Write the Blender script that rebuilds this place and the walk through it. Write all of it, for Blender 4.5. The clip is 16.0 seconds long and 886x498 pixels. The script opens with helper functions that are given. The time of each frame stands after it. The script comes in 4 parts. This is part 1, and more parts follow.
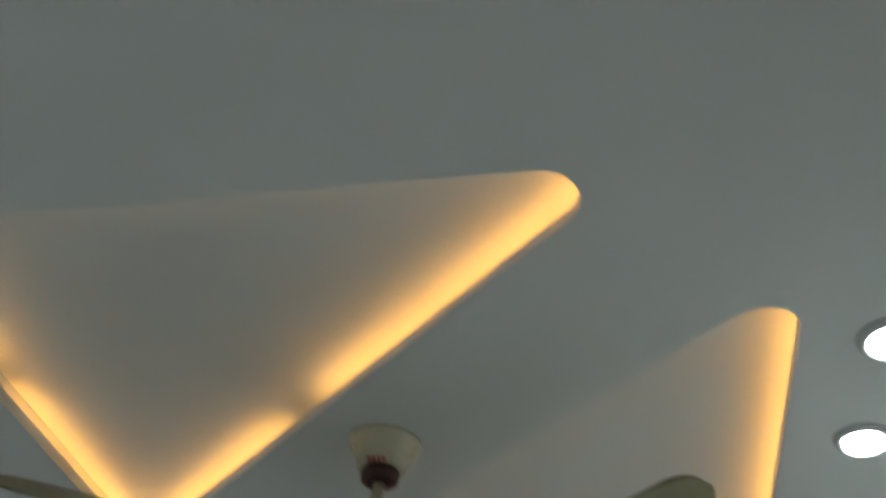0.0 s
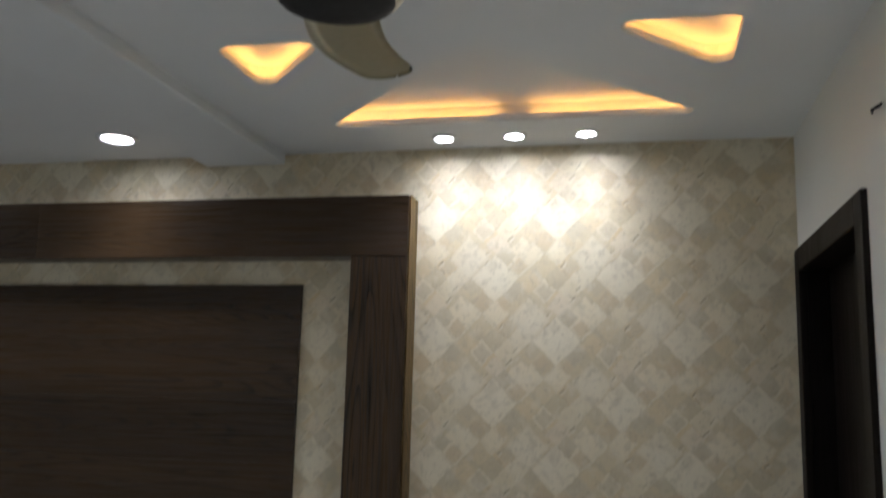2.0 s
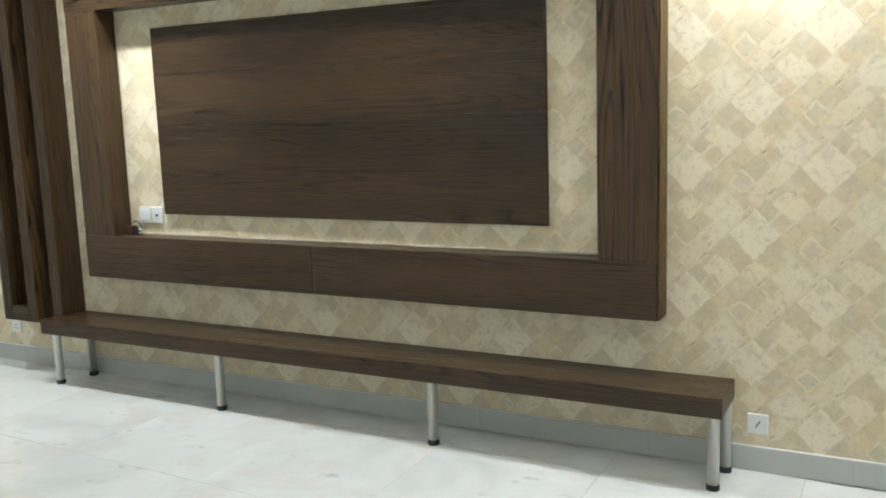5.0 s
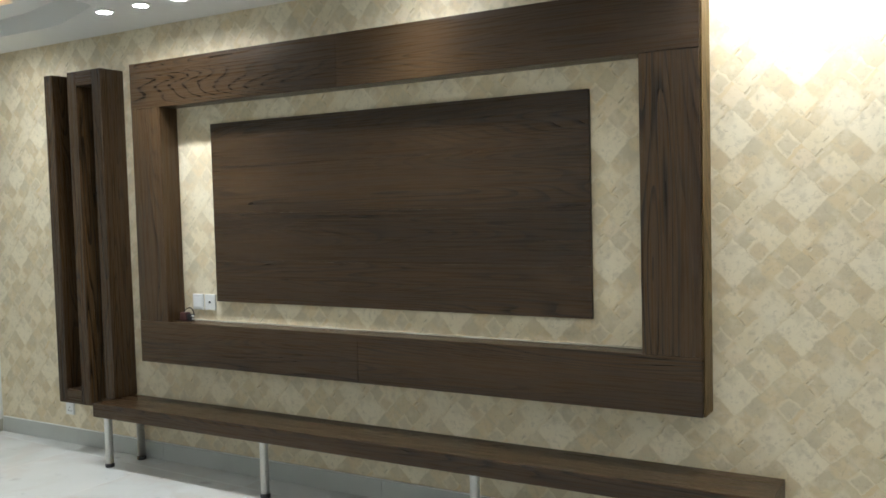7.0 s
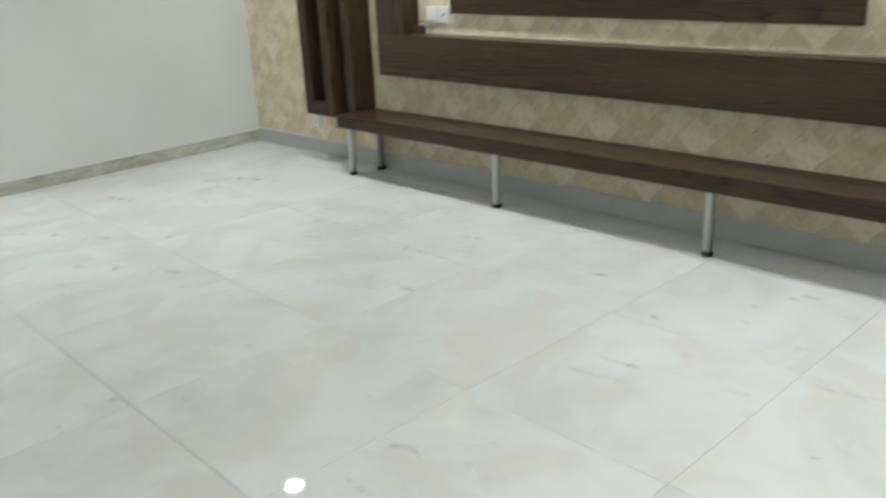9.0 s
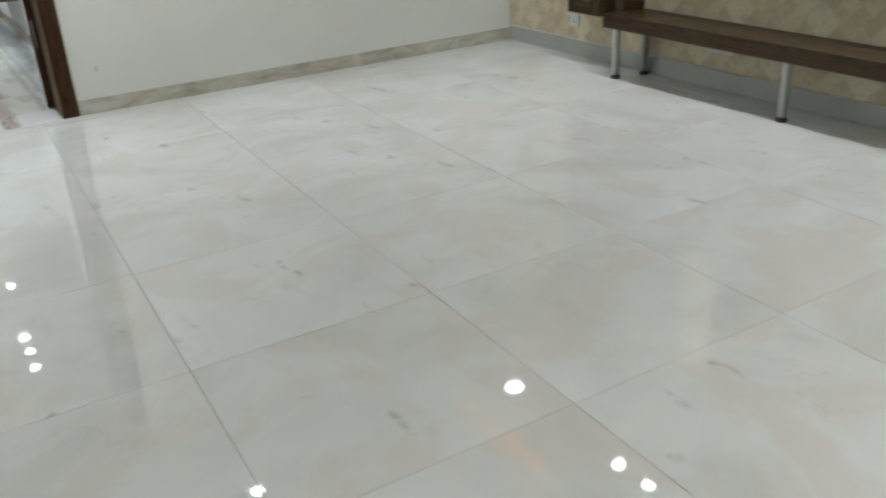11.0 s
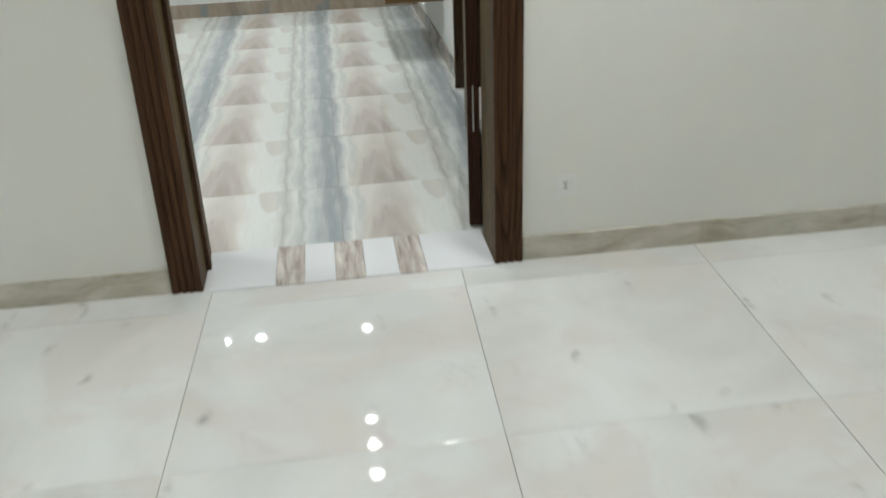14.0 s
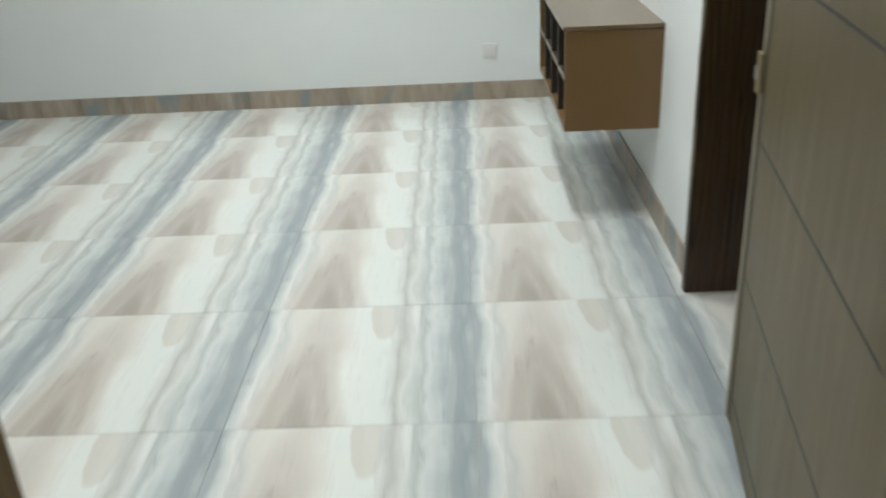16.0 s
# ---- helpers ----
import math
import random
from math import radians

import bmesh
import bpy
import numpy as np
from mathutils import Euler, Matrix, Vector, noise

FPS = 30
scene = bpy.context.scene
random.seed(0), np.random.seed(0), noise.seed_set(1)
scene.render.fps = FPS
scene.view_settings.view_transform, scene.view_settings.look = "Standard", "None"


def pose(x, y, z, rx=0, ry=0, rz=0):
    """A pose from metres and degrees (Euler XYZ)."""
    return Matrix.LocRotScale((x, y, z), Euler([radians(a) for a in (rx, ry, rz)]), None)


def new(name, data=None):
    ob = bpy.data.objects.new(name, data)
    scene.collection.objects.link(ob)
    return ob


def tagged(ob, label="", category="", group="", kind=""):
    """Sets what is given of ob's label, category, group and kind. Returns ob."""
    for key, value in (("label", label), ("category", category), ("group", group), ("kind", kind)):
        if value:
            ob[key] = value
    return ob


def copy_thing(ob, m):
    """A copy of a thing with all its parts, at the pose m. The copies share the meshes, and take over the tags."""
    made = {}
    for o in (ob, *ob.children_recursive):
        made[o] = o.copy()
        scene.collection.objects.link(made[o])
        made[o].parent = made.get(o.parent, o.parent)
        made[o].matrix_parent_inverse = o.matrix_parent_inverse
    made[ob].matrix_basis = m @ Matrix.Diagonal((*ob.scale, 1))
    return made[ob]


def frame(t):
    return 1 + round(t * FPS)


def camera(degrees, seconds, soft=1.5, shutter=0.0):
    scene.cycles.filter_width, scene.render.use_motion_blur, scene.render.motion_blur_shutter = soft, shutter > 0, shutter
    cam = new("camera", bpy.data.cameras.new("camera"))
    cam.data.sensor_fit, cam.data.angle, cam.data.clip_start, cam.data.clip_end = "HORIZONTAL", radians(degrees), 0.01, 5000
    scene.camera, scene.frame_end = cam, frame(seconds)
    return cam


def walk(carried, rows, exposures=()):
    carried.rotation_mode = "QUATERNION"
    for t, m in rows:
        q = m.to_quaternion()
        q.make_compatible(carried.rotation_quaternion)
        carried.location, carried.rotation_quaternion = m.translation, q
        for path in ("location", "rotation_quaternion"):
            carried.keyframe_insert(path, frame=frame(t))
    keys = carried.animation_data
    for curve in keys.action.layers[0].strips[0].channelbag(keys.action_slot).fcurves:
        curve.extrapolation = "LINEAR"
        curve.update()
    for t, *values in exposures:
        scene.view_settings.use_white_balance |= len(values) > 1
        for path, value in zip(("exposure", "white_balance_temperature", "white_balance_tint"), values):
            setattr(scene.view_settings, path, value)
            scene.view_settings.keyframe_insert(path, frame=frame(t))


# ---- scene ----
cam = camera(53.5, 16.0, 1.7, 0.5)
PATH = [
    (0.00, pose(5.901, -3.855, 1.644, 135.00, -4.81, 10.19)),
    (0.30, pose(5.909, -3.811, 1.658, 129.86, -3.51, 8.10)),
    (0.60, pose(5.918, -3.772, 1.655, 124.01, -3.14, 8.44)),
    (1.00, pose(5.927, -3.754, 1.637, 116.08, -2.65, 9.53)),
    (1.50, pose(5.932, -3.710, 1.604, 106.63, -2.23, 10.93)),
    (2.00, pose(5.933, -3.709, 1.558, 99.35, -1.52, 12.45)),
    (2.50, pose(5.929, -3.704, 1.538, 94.22, -0.68, 14.37)),
    (3.00, pose(5.931, -3.713, 1.526, 89.27, 0.11, 16.93)),
    (3.50, pose(5.896, -3.704, 1.518, 84.32, 1.00, 19.61)),
    (4.00, pose(5.843, -3.656, 1.518, 80.22, 1.91, 22.73)),
    (6.30, pose(5.851, -3.694, 1.527, 85.82, 1.54, 30.57)),
    (6.50, pose(5.878, -3.698, 1.539, 86.72, 1.57, 30.66)),
    (7.00, pose(5.885, -3.704, 1.542, 86.94, 1.51, 30.68)),
    (7.50, pose(5.831, -3.696, 1.505, 84.58, 1.45, 30.94)),
    (8.00, pose(5.788, -3.678, 1.457, 79.66, 1.71, 33.25)),
    (8.50, pose(5.798, -3.695, 1.423, 74.73, 2.10, 38.07)),
    (9.00, pose(5.826, -3.692, 1.400, 70.64, 2.71, 45.20)),
    (11.50, pose(5.242, -3.976, 1.342, 63.62, 2.83, 63.96)),
    (12.00, pose(4.861, -3.896, 1.353, 61.70, 3.21, 72.03)),
    (12.50, pose(4.318, -3.823, 1.348, 62.20, 2.79, 76.09)),
    (13.00, pose(3.767, -3.782, 1.358, 63.06, 2.01, 79.09)),
    (13.50, pose(3.192, -3.762, 1.357, 60.95, 3.89, 80.35)),
    (14.00, pose(2.610, -3.743, 1.360, 63.77, 1.94, 82.02)),
    (14.50, pose(2.017, -3.787, 1.350, 62.23, 3.80, 82.86)),
    (15.00, pose(1.446, -3.774, 1.355, 64.38, 2.85, 85.33)),
    (15.30, pose(1.103, -3.771, 1.361, 65.28, 2.51, 86.61)),
    (15.60, pose(0.797, -3.776, 1.362, 65.24, 2.11, 87.41)),
    (16.00, pose(0.434, -3.754, 1.361, 65.32, 2.63, 90.55)),
]
EXPOSURES = [(0.0, -1.34, 6050, 6), (0.6, -1.52, 6300, 13), (1.5, -1.48, 6350, 19), (2.0, -0.98, 6150, 19), (2.6, -0.66, 6150, 16),
             (3.1, -0.28, 6350, 12), (3.5, 0.12, 6450, 10), (4.0, 0.62, 6450, 10), (6.3, 0.28, 6450, 12), (7.2, 0.22, 6450, 12),
             (8.2, 0.64, 6350, 10), (9.2, 0.20, 6450, 10), (11.3, -0.08, 6550, 13), (12.3, -0.09, 6800, 13), (13.3, -0.12, 6750, 12), (14.6, 0.0, 6700, 12),
             (15.4, 0.12, 6650, 10), (16.0, 0.16, 6650, 10)]
walk(cam, PATH, EXPOSURES)
# ---------------------------------------------------------------- light
world = bpy.data.worlds.new("night")
scene.world = world
world.use_nodes = True
world.node_tree.nodes["Background"].inputs[0].default_value = (0.02, 0.025, 0.04, 1)
world.node_tree.nodes["Background"].inputs[1].default_value = 0.2
LAMP_POWER = 250.0        # downlight lens
BEAM_POWER = 29.0         # its beam, W
STRIP_POWER = 23.0        # warm LED strip

# ---------------------------------------------------------------- node helpers


class Nodes:
    def __init__(self, name):
        self.mat = bpy.data.materials.new(name)
        self.mat.use_nodes = True
        self.tree = self.mat.node_tree
        self.bsdf = self.tree.nodes["Principled BSDF"]
        self.coord = self.tree.nodes.new("ShaderNodeTexCoord").outputs["Object"]

    def put(self, socket, value):
        if isinstance(value, bpy.types.NodeSocket):
            self.tree.links.new(value, socket)
        elif isinstance(value, (tuple, list)) and len(value) == 3 and socket.type == "RGBA":
            socket.default_value = (*value, 1)
        else:
            socket.default_value = value

    def math(self, op, a, b=0.0, c=0.0):
        n = self.tree.nodes.new("ShaderNodeMath")
        n.operation = op
        for i, v in enumerate((a, b, c)):
            self.put(n.inputs[i], v)
        return n.outputs[0]

    def split(self, v):
        n = self.tree.nodes.new("ShaderNodeSeparateXYZ")
        self.put(n.inputs[0], v)
        return n.outputs

    def join(self, x, y, z):
        n = self.tree.nodes.new("ShaderNodeCombineXYZ")
        for i, v in enumerate((x, y, z)):
            self.put(n.inputs[i], v)
        return n.outputs[0]

    def scaled(self, v, s, shift=(0, 0, 0)):
        n = self.tree.nodes.new("ShaderNodeMapping")
        self.put(n.inputs["Vector"], v)
        n.inputs["Scale"].default_value = s
        n.inputs["Location"].default_value = shift
        return n.outputs[0]

    def noise(self, v, scale, detail=3.0, rough=0.5, distort=0.0):
        n = self.tree.nodes.new("ShaderNodeTexNoise")
        self.put(n.inputs["Vector"], v)
        n.inputs["Scale"].default_value = scale
        n.inputs["Detail"].default_value = detail
        n.inputs["Roughness"].default_value = rough
        n.inputs["Distortion"].default_value = distort
        return n.outputs["Fac"]

    def voronoi(self, v, scale):
        n = self.tree.nodes.new("ShaderNodeTexVoronoi")
        self.put(n.inputs["Vector"], v)
        n.inputs["Scale"].default_value = scale
        return n.outputs["Distance"], n.outputs["Color"]

    def white(self, v):
        n = self.tree.nodes.new("ShaderNodeTexWhiteNoise")
        self.put(n.inputs["Vector"], v)
        return n.outputs["Value"]

    def smooth(self, v, lo, hi, a=0.0, b=1.0):
        n = self.tree.nodes.new("ShaderNodeMapRange")
        n.interpolation_type = "SMOOTHSTEP"
        for i, x in enumerate((v, lo, hi, a, b)):
            self.put(n.inputs[i], x)
        return n.outputs[0]

    def mix(self, f, a, b):
        n = self.tree.nodes.new("ShaderNodeMix")
        n.data_type = "RGBA"
        self.put(n.inputs["Factor"], f)
        self.put(n.inputs[6], a)
        self.put(n.inputs[7], b)
        return n.outputs[2]

    def ramp(self, f, stops, stepped=False):
        n = self.tree.nodes.new("ShaderNodeValToRGB")
        n.color_ramp.interpolation = "CONSTANT" if stepped else "LINEAR"
        while len(n.color_ramp.elements) < len(stops):
            n.color_ramp.elements.new(0.5)
        for e, (p, c) in zip(n.color_ramp.elements, stops):
            e.position, e.color = p, (*c, 1)
        self.put(n.inputs[0], f)
        return n.outputs[0]

    def bump(self, h, strength, distance=0.002):
        n = self.tree.nodes.new("ShaderNodeBump")
        n.inputs["Strength"].default_value = strength
        n.inputs["Distance"].default_value = distance
        self.put(n.inputs["Height"], h)
        self.put(self.bsdf.inputs["Normal"], n.outputs[0])

    def done(self, color, rough, metal=0.0, spec=0.5, coat=0.0):
        self.put(self.bsdf.inputs["Base Color"], color)
        self.put(self.bsdf.inputs["Roughness"], rough)
        self.bsdf.inputs["Metallic"].default_value = metal
        self.bsdf.inputs["Specular IOR Level"].default_value = spec
        self.bsdf.inputs["Coat Weight"].default_value = coat
        self.bsdf.inputs["Coat Roughness"].default_value = 0.25
        return self.mat


def painted(name, base, spread, rough, grain=90.0, bump=0.08):
    n = Nodes(name)
    big = n.noise(n.coord, 1.3, 4, 0.6)
    fine = n.noise(n.coord, grain, 3, 0.6)
    low = tuple(c * (1 - spread) for c in base)
    n.bump(fine, bump, 0.001)
    return n.done(n.mix(n.smooth(big, 0.3, 0.75), base, low), n.smooth(fine, 0.2, 0.8, rough - 0.05, rough + 0.06))


def wood(name, grain_axis, dark, light, seed=0.0, rough=0.27, gloss=0.30, scale=1.0):
    """Stained veneer: contour lines of a stretched noise make the arched grain."""
    n = Nodes(name)
    s = {"x": (0.27, 3.9, 3.9), "y": (3.9, 0.27, 3.9), "z": (3.9, 3.9, 0.27)}[grain_axis]
    s = tuple(a * scale for a in s)
    own = n.tree.nodes.new("ShaderNodeObjectInfo").outputs["Random"]
    add = n.tree.nodes.new("ShaderNodeVectorMath")
    n.put(add.inputs[0], n.scaled(n.coord, s, (seed, seed * 0.7, seed * 1.3)))
    n.put(add.inputs[1], n.join(n.math("MULTIPLY", own, 23.0), n.math("MULTIPLY", own, 41.0), n.math("MULTIPLY", own, 13.0)))
    v = add.outputs[0]
    field = n.noise(v, 1.0, 2.0, 0.40, 0.15)
    rings = n.math("FRACT", n.math("MULTIPLY", field, 46.0))
    line = n.smooth(rings, 0.55, 0.97)
    pv = n.scaled(n.coord, tuple(a * (7 if a < 1 else 38) for a in s))
    pores = n.noise(pv, 1.0, 3, 0.65)
    broad = n.noise(v, 0.7, 2, 0.5)
    c = n.mix(n.smooth(broad, 0.3, 0.68), light, tuple(0.55 * a + 0.45 * b for a, b in zip(dark, light)))
    c = n.mix(n.math("MULTIPLY", n.math("MULTIPLY", line, n.smooth(n.noise(v, 1.5, 2), 0.30, 0.53)), 0.93), c, dark)
    c = n.mix(n.smooth(pores, 0.45, 0.70, 0.0, 0.72), c, dark)
    c = n.mix(n.math("MULTIPLY", own, 0.30), c, tuple(0.5 * (a + b) for a, b in zip(dark, light)))
    n.bump(n.math("ADD", n.math("MULTIPLY", line, -0.6), n.math("MULTIPLY", pores, -1.0)), 0.25, 0.0012)
    return n.done(c, n.smooth(pores, 0.3, 0.7, rough - 0.05, rough + 0.1), 0, gloss)


def plain(name, color, rough, metal=0.0, coat=0.0):
    n = Nodes(name)
    f = n.noise(n.coord, 40.0, 3, 0.6)
    low = tuple(c * 0.86 for c in color)
    return n.done(n.mix(f, color, low), n.smooth(f, 0.2, 0.8, max(rough - 0.04, 0.02), rough + 0.05), metal, 0.5, coat)


def glowing(name, color, strength):
    n = Nodes(name)
    n.put(n.bsdf.inputs["Emission Color"], color)
    n.bsdf.inputs["Emission Strength"].default_value = strength
    return n.done((0.8, 0.8, 0.78), 0.4)


def wallpaper_material():
    """Printed patchwork of diamonds on a half-dropped lattice 0.53 m wide."""
    n = Nodes("diamond_wallpaper")
    x, y, z = n.split(n.coord)
    wob = n.math("MULTIPLY", n.math("SUBTRACT", n.noise(n.coord, 17.0, 4), 0.5), 0.42)
    a = n.math("ADD", n.math("MULTIPLY", n.math("ADD", n.math("SUBTRACT", x, 5.42), n.math("SUBTRACT", z, 1.517)), 1 / 0.53), n.math("MULTIPLY", wob, 0.2))
    b = n.math("ADD", n.math("MULTIPLY", n.math("SUBTRACT", n.math("SUBTRACT", x, 5.42), n.math("SUBTRACT", z, 1.517)), 1 / 0.53), n.math("MULTIPLY", wob, -0.2))

    def near(v, at):
        return n.math("ABSOLUTE", n.math("SUBTRACT", n.math("FRACT", n.math("ADD", v, 10.5 - at)), 0.5))

    def diamond(under, right, up, half, color, weight=1.0, soft=0.012, half_b=None):
        """Lays one printed diamond over the rest: its centre and half diagonal in lattice widths."""
        da, db = near(a, right + up), near(b, right - up)
        if half_b is not None:
            db = n.math("MULTIPLY", db, half / half_b)
        m = n.smooth(n.math("MAXIMUM", da, db), half + soft, half - soft, 0.0, weight)
        return n.mix(m, under, color)
    cream, pale, warm_pale = (0.715, 0.660, 0.51), (0.675, 0.62, 0.475), (0.69, 0.615, 0.45)
    tan, brown, grey, dusk = (0.60, 0.50, 0.325), (0.52, 0.42, 0.27), (0.475, 0.43, 0.315), (0.43, 0.38, 0.275)
    cloud = n.noise(n.coord, 9.0, 4, 0.6)
    # ground: five by five small diamonds to the repeat, each in one of six faded tones
    ga = n.math("FLOOR", n.math("MULTIPLY", n.math("FRACT", n.math("ADD", a, 10.358)), 5.0))
    gb = n.math("FLOOR", n.math("MULTIPLY", n.math("FRACT", n.math("ADD", b, 10.382)), 5.0))
    col = n.ramp(n.white(n.join(ga, gb, 4.0)), [(0.0, (0.490, 0.430, 0.295)), (0.20, (0.560, 0.475, 0.310)), (0.40, (0.630, 0.565, 0.405)),
                                                (0.58, (0.530, 0.465, 0.320)), (0.74, (0.590, 0.478, 0.295)), (0.86, (0.665, 0.605, 0.45))], True)
    col = n.mix(n.smooth(cloud, 0.35, 0.68, 0.0, 0.45), col, (0.605, 0.535, 0.385))
    col = diamond(col, -0.39, 0.18, 0.165, pale, 0.85, 0.03)
    col = diamond(col, -0.15, 0.29, 0.095, (0.64, 0.565, 0.425), 0.9)
    col = diamond(col, -0.15, -0.27, 0.10, warm_pale, 0.8, 0.02)
    col = diamond(col, 0.11, -0.02, 0.10, tan, 0.9, 0.03)
    col = diamond(col, -0.36, -0.06, 0.085, grey, 0.55, 0.022)
    col = diamond(col, -0.27, -0.18, 0.085, brown, 0.75, 0.016)
    col = diamond(col, -0.035, -0.09, 0.10, grey, 0.75, 0.014)
    col = diamond(col, -0.085, -0.20, 0.055, brown, 0.6, 0.02)
    col = diamond(col, 0.05, 0.215, 0.135, warm_pale, 0.95)
    col = diamond(col, -0.085, 0.195, 0.088, grey, 0.75, 0.012)
    col = diamond(col, 0.025, 0.105, 0.075, brown, 0.75, 0.018)
    col = diamond(col, -0.17, 0.012, 0.190, cream, 0.88, 0.010)
    col = diamond(col, -0.36, 0.15, 0.07, cream, 0.35, 0.05)
    col = diamond(col, -0.19, 0.12, 0.06, grey, 0.45, 0.035)
    col = diamond(col, 0.235, -0.095, 0.078, dusk, 0.60, 0.014)
    col = diamond(col, 0.44, 0.11, 0.075, grey, 0.55, 0.03)
    col = diamond(col, -0.38, 0.285, 0.03, grey, 0.5, 0.025)
    col = diamond(col, 0.02, 0.285, 0.03, grey, 0.5, 0.025)
    tone = n.white(n.join(n.math("FLOOR", a), n.math("FLOOR", b), 0.0))
    col = n.mix(n.math("MULTIPLY", tone, 0.10), col, (0.58, 0.475, 0.32))
    # watercolour print: soft grey blotches and pale washes
    blot = n.noise(n.coord, 23.0, 4, 0.62, 0.4)
    col = n.mix(n.smooth(blot, 0.50, 0.68, 0.0, 0.52), col, (0.42, 0.375, 0.28))
    fleck = n.noise(n.scaled(n.coord, (1, 1, 1), (6, 1, 8)), 52.0, 4, 0.65, 0.5)
    col = n.mix(n.smooth(fleck, 0.54, 0.67, 0.0, 0.48), col, (0.36, 0.325, 0.245))
    wash = n.noise(n.scaled(n.coord, (1, 1, 1), (3.1, 0, 1.7)), 14.0, 4, 0.6)
    col = n.mix(n.smooth(wash, 0.48, 0.70, 0.0, 0.45), col, (0.70, 0.65, 0.52))
    # short dark brush strokes along the diamond edges, each with a light one beside it
    broken = n.smooth(n.noise(n.scaled(n.coord, (1, 1, 1), (9, 2, 4)), 30.0, 3, 0.6), 0.36, 0.50)
    for right, up, length, weight in ((0.375, 0.125, 0.04, 0.75), (-0.05, 0.335, 0.05, 0.65), (0.0, 0.43, 0.04, 0.45), (-0.235, 0.225, 0.035, 0.5), (-0.24, 0.14, 0.03, 0.4)):
        col = diamond(col, right, up, length, (0.22, 0.20, 0.155), n.math("MULTIPLY", broken, weight), 0.005, 0.007)
        col = diamond(col, right + 0.012, up - 0.012, length, (0.74, 0.70, 0.58), n.math("MULTIPLY", broken, weight * 0.7), 0.004, 0.006)
    col = diamond(col, 0.395, 0.06, 0.007, (0.24, 0.215, 0.165), 0.6, 0.005, 0.035)
    col = n.mix(0.10, col, (0.68, 0.49, 0.27))
    fine = n.noise(n.coord, 240.0, 2, 0.6)
    n.bump(fine, 0.10, 0.0006)
    return n.done(col, n.smooth(fine, 0.2, 0.8, 0.5, 0.62), 0, 0.35)


def marble_material():
    n = Nodes("cream_marble_tile")
    info = n.tree.nodes.new("ShaderNodeObjectInfo").outputs["Random"]
    shift = n.join(n.math("MULTIPLY", info, 31.0), n.math("MULTIPLY", info, 17.0), 0.0)
    add = n.tree.nodes.new("ShaderNodeVectorMath")
    n.put(add.inputs[0], n.coord), n.put(add.inputs[1], shift)
    v = add.outputs[0]
    cloud = n.noise(v, 1.7, 4, 0.55, 0.8)
    warm = n.noise(n.scaled(v, (1, 1, 1), (5, 9, 0)), 2.1, 6, 0.55, 0.9)
    col = n.ramp(cloud, [(0.27, (0.49, 0.50, 0.465)), (0.48, (0.58, 0.592, 0.567)), (0.75, (0.635, 0.652, 0.635))])
    col = n.mix(n.smooth(warm, 0.48, 0.60, 0.0, 0.50), col, (0.555, 0.515, 0.468))
    # short smoky streaks with a dark head
    warp = n.math("MULTIPLY", n.math("SUBTRACT", n.noise(v, 3.5, 3), 0.5), 0.5)
    x, y, z = n.split(v)
    sv = n.join(n.math("ADD", n.math("MULTIPLY", x, 1.0), n.math("MULTIPLY", warp, 1.3)), n.math("ADD", n.math("MULTIPLY", y, 3.0), warp), 0.0)
    d, c = n.voronoi(sv, 3.1)
    keep = n.smooth(n.split(c)[0], 0.15, 0.5)
    head = n.math("SUBTRACT", 1.0, n.smooth(d, 0.02, 0.26))
    ragged = n.smooth(n.noise(v, 11.0, 4, 0.65), 0.42, 0.64)
    smoke = n.math("MULTIPLY", n.math("MULTIPLY", head, keep), ragged)
    col = n.mix(n.math("MULTIPLY", smoke, 0.72), col, (0.26, 0.245, 0.225))
    vein = n.noise(v, 1.1, 5, 0.6, 1.4)
    thin = n.math("SUBTRACT", 1.0, n.smooth(n.math("ABSOLUTE", n.math("SUBTRACT", vein, 0.5)), 0.0, 0.012))
    thin = n.math("MULTIPLY", thin, n.smooth(n.noise(v, 2.2, 2), 0.5, 0.66))
    col = n.mix(n.math("MULTIPLY", thin, 0.12), col, (0.33, 0.31, 0.29))
    smear = n.noise(n.coord, 6.0, 4, 0.6)
    return n.done(col, n.smooth(smear, 0.3, 0.8, 0.018, 0.05), 0, 0.5)


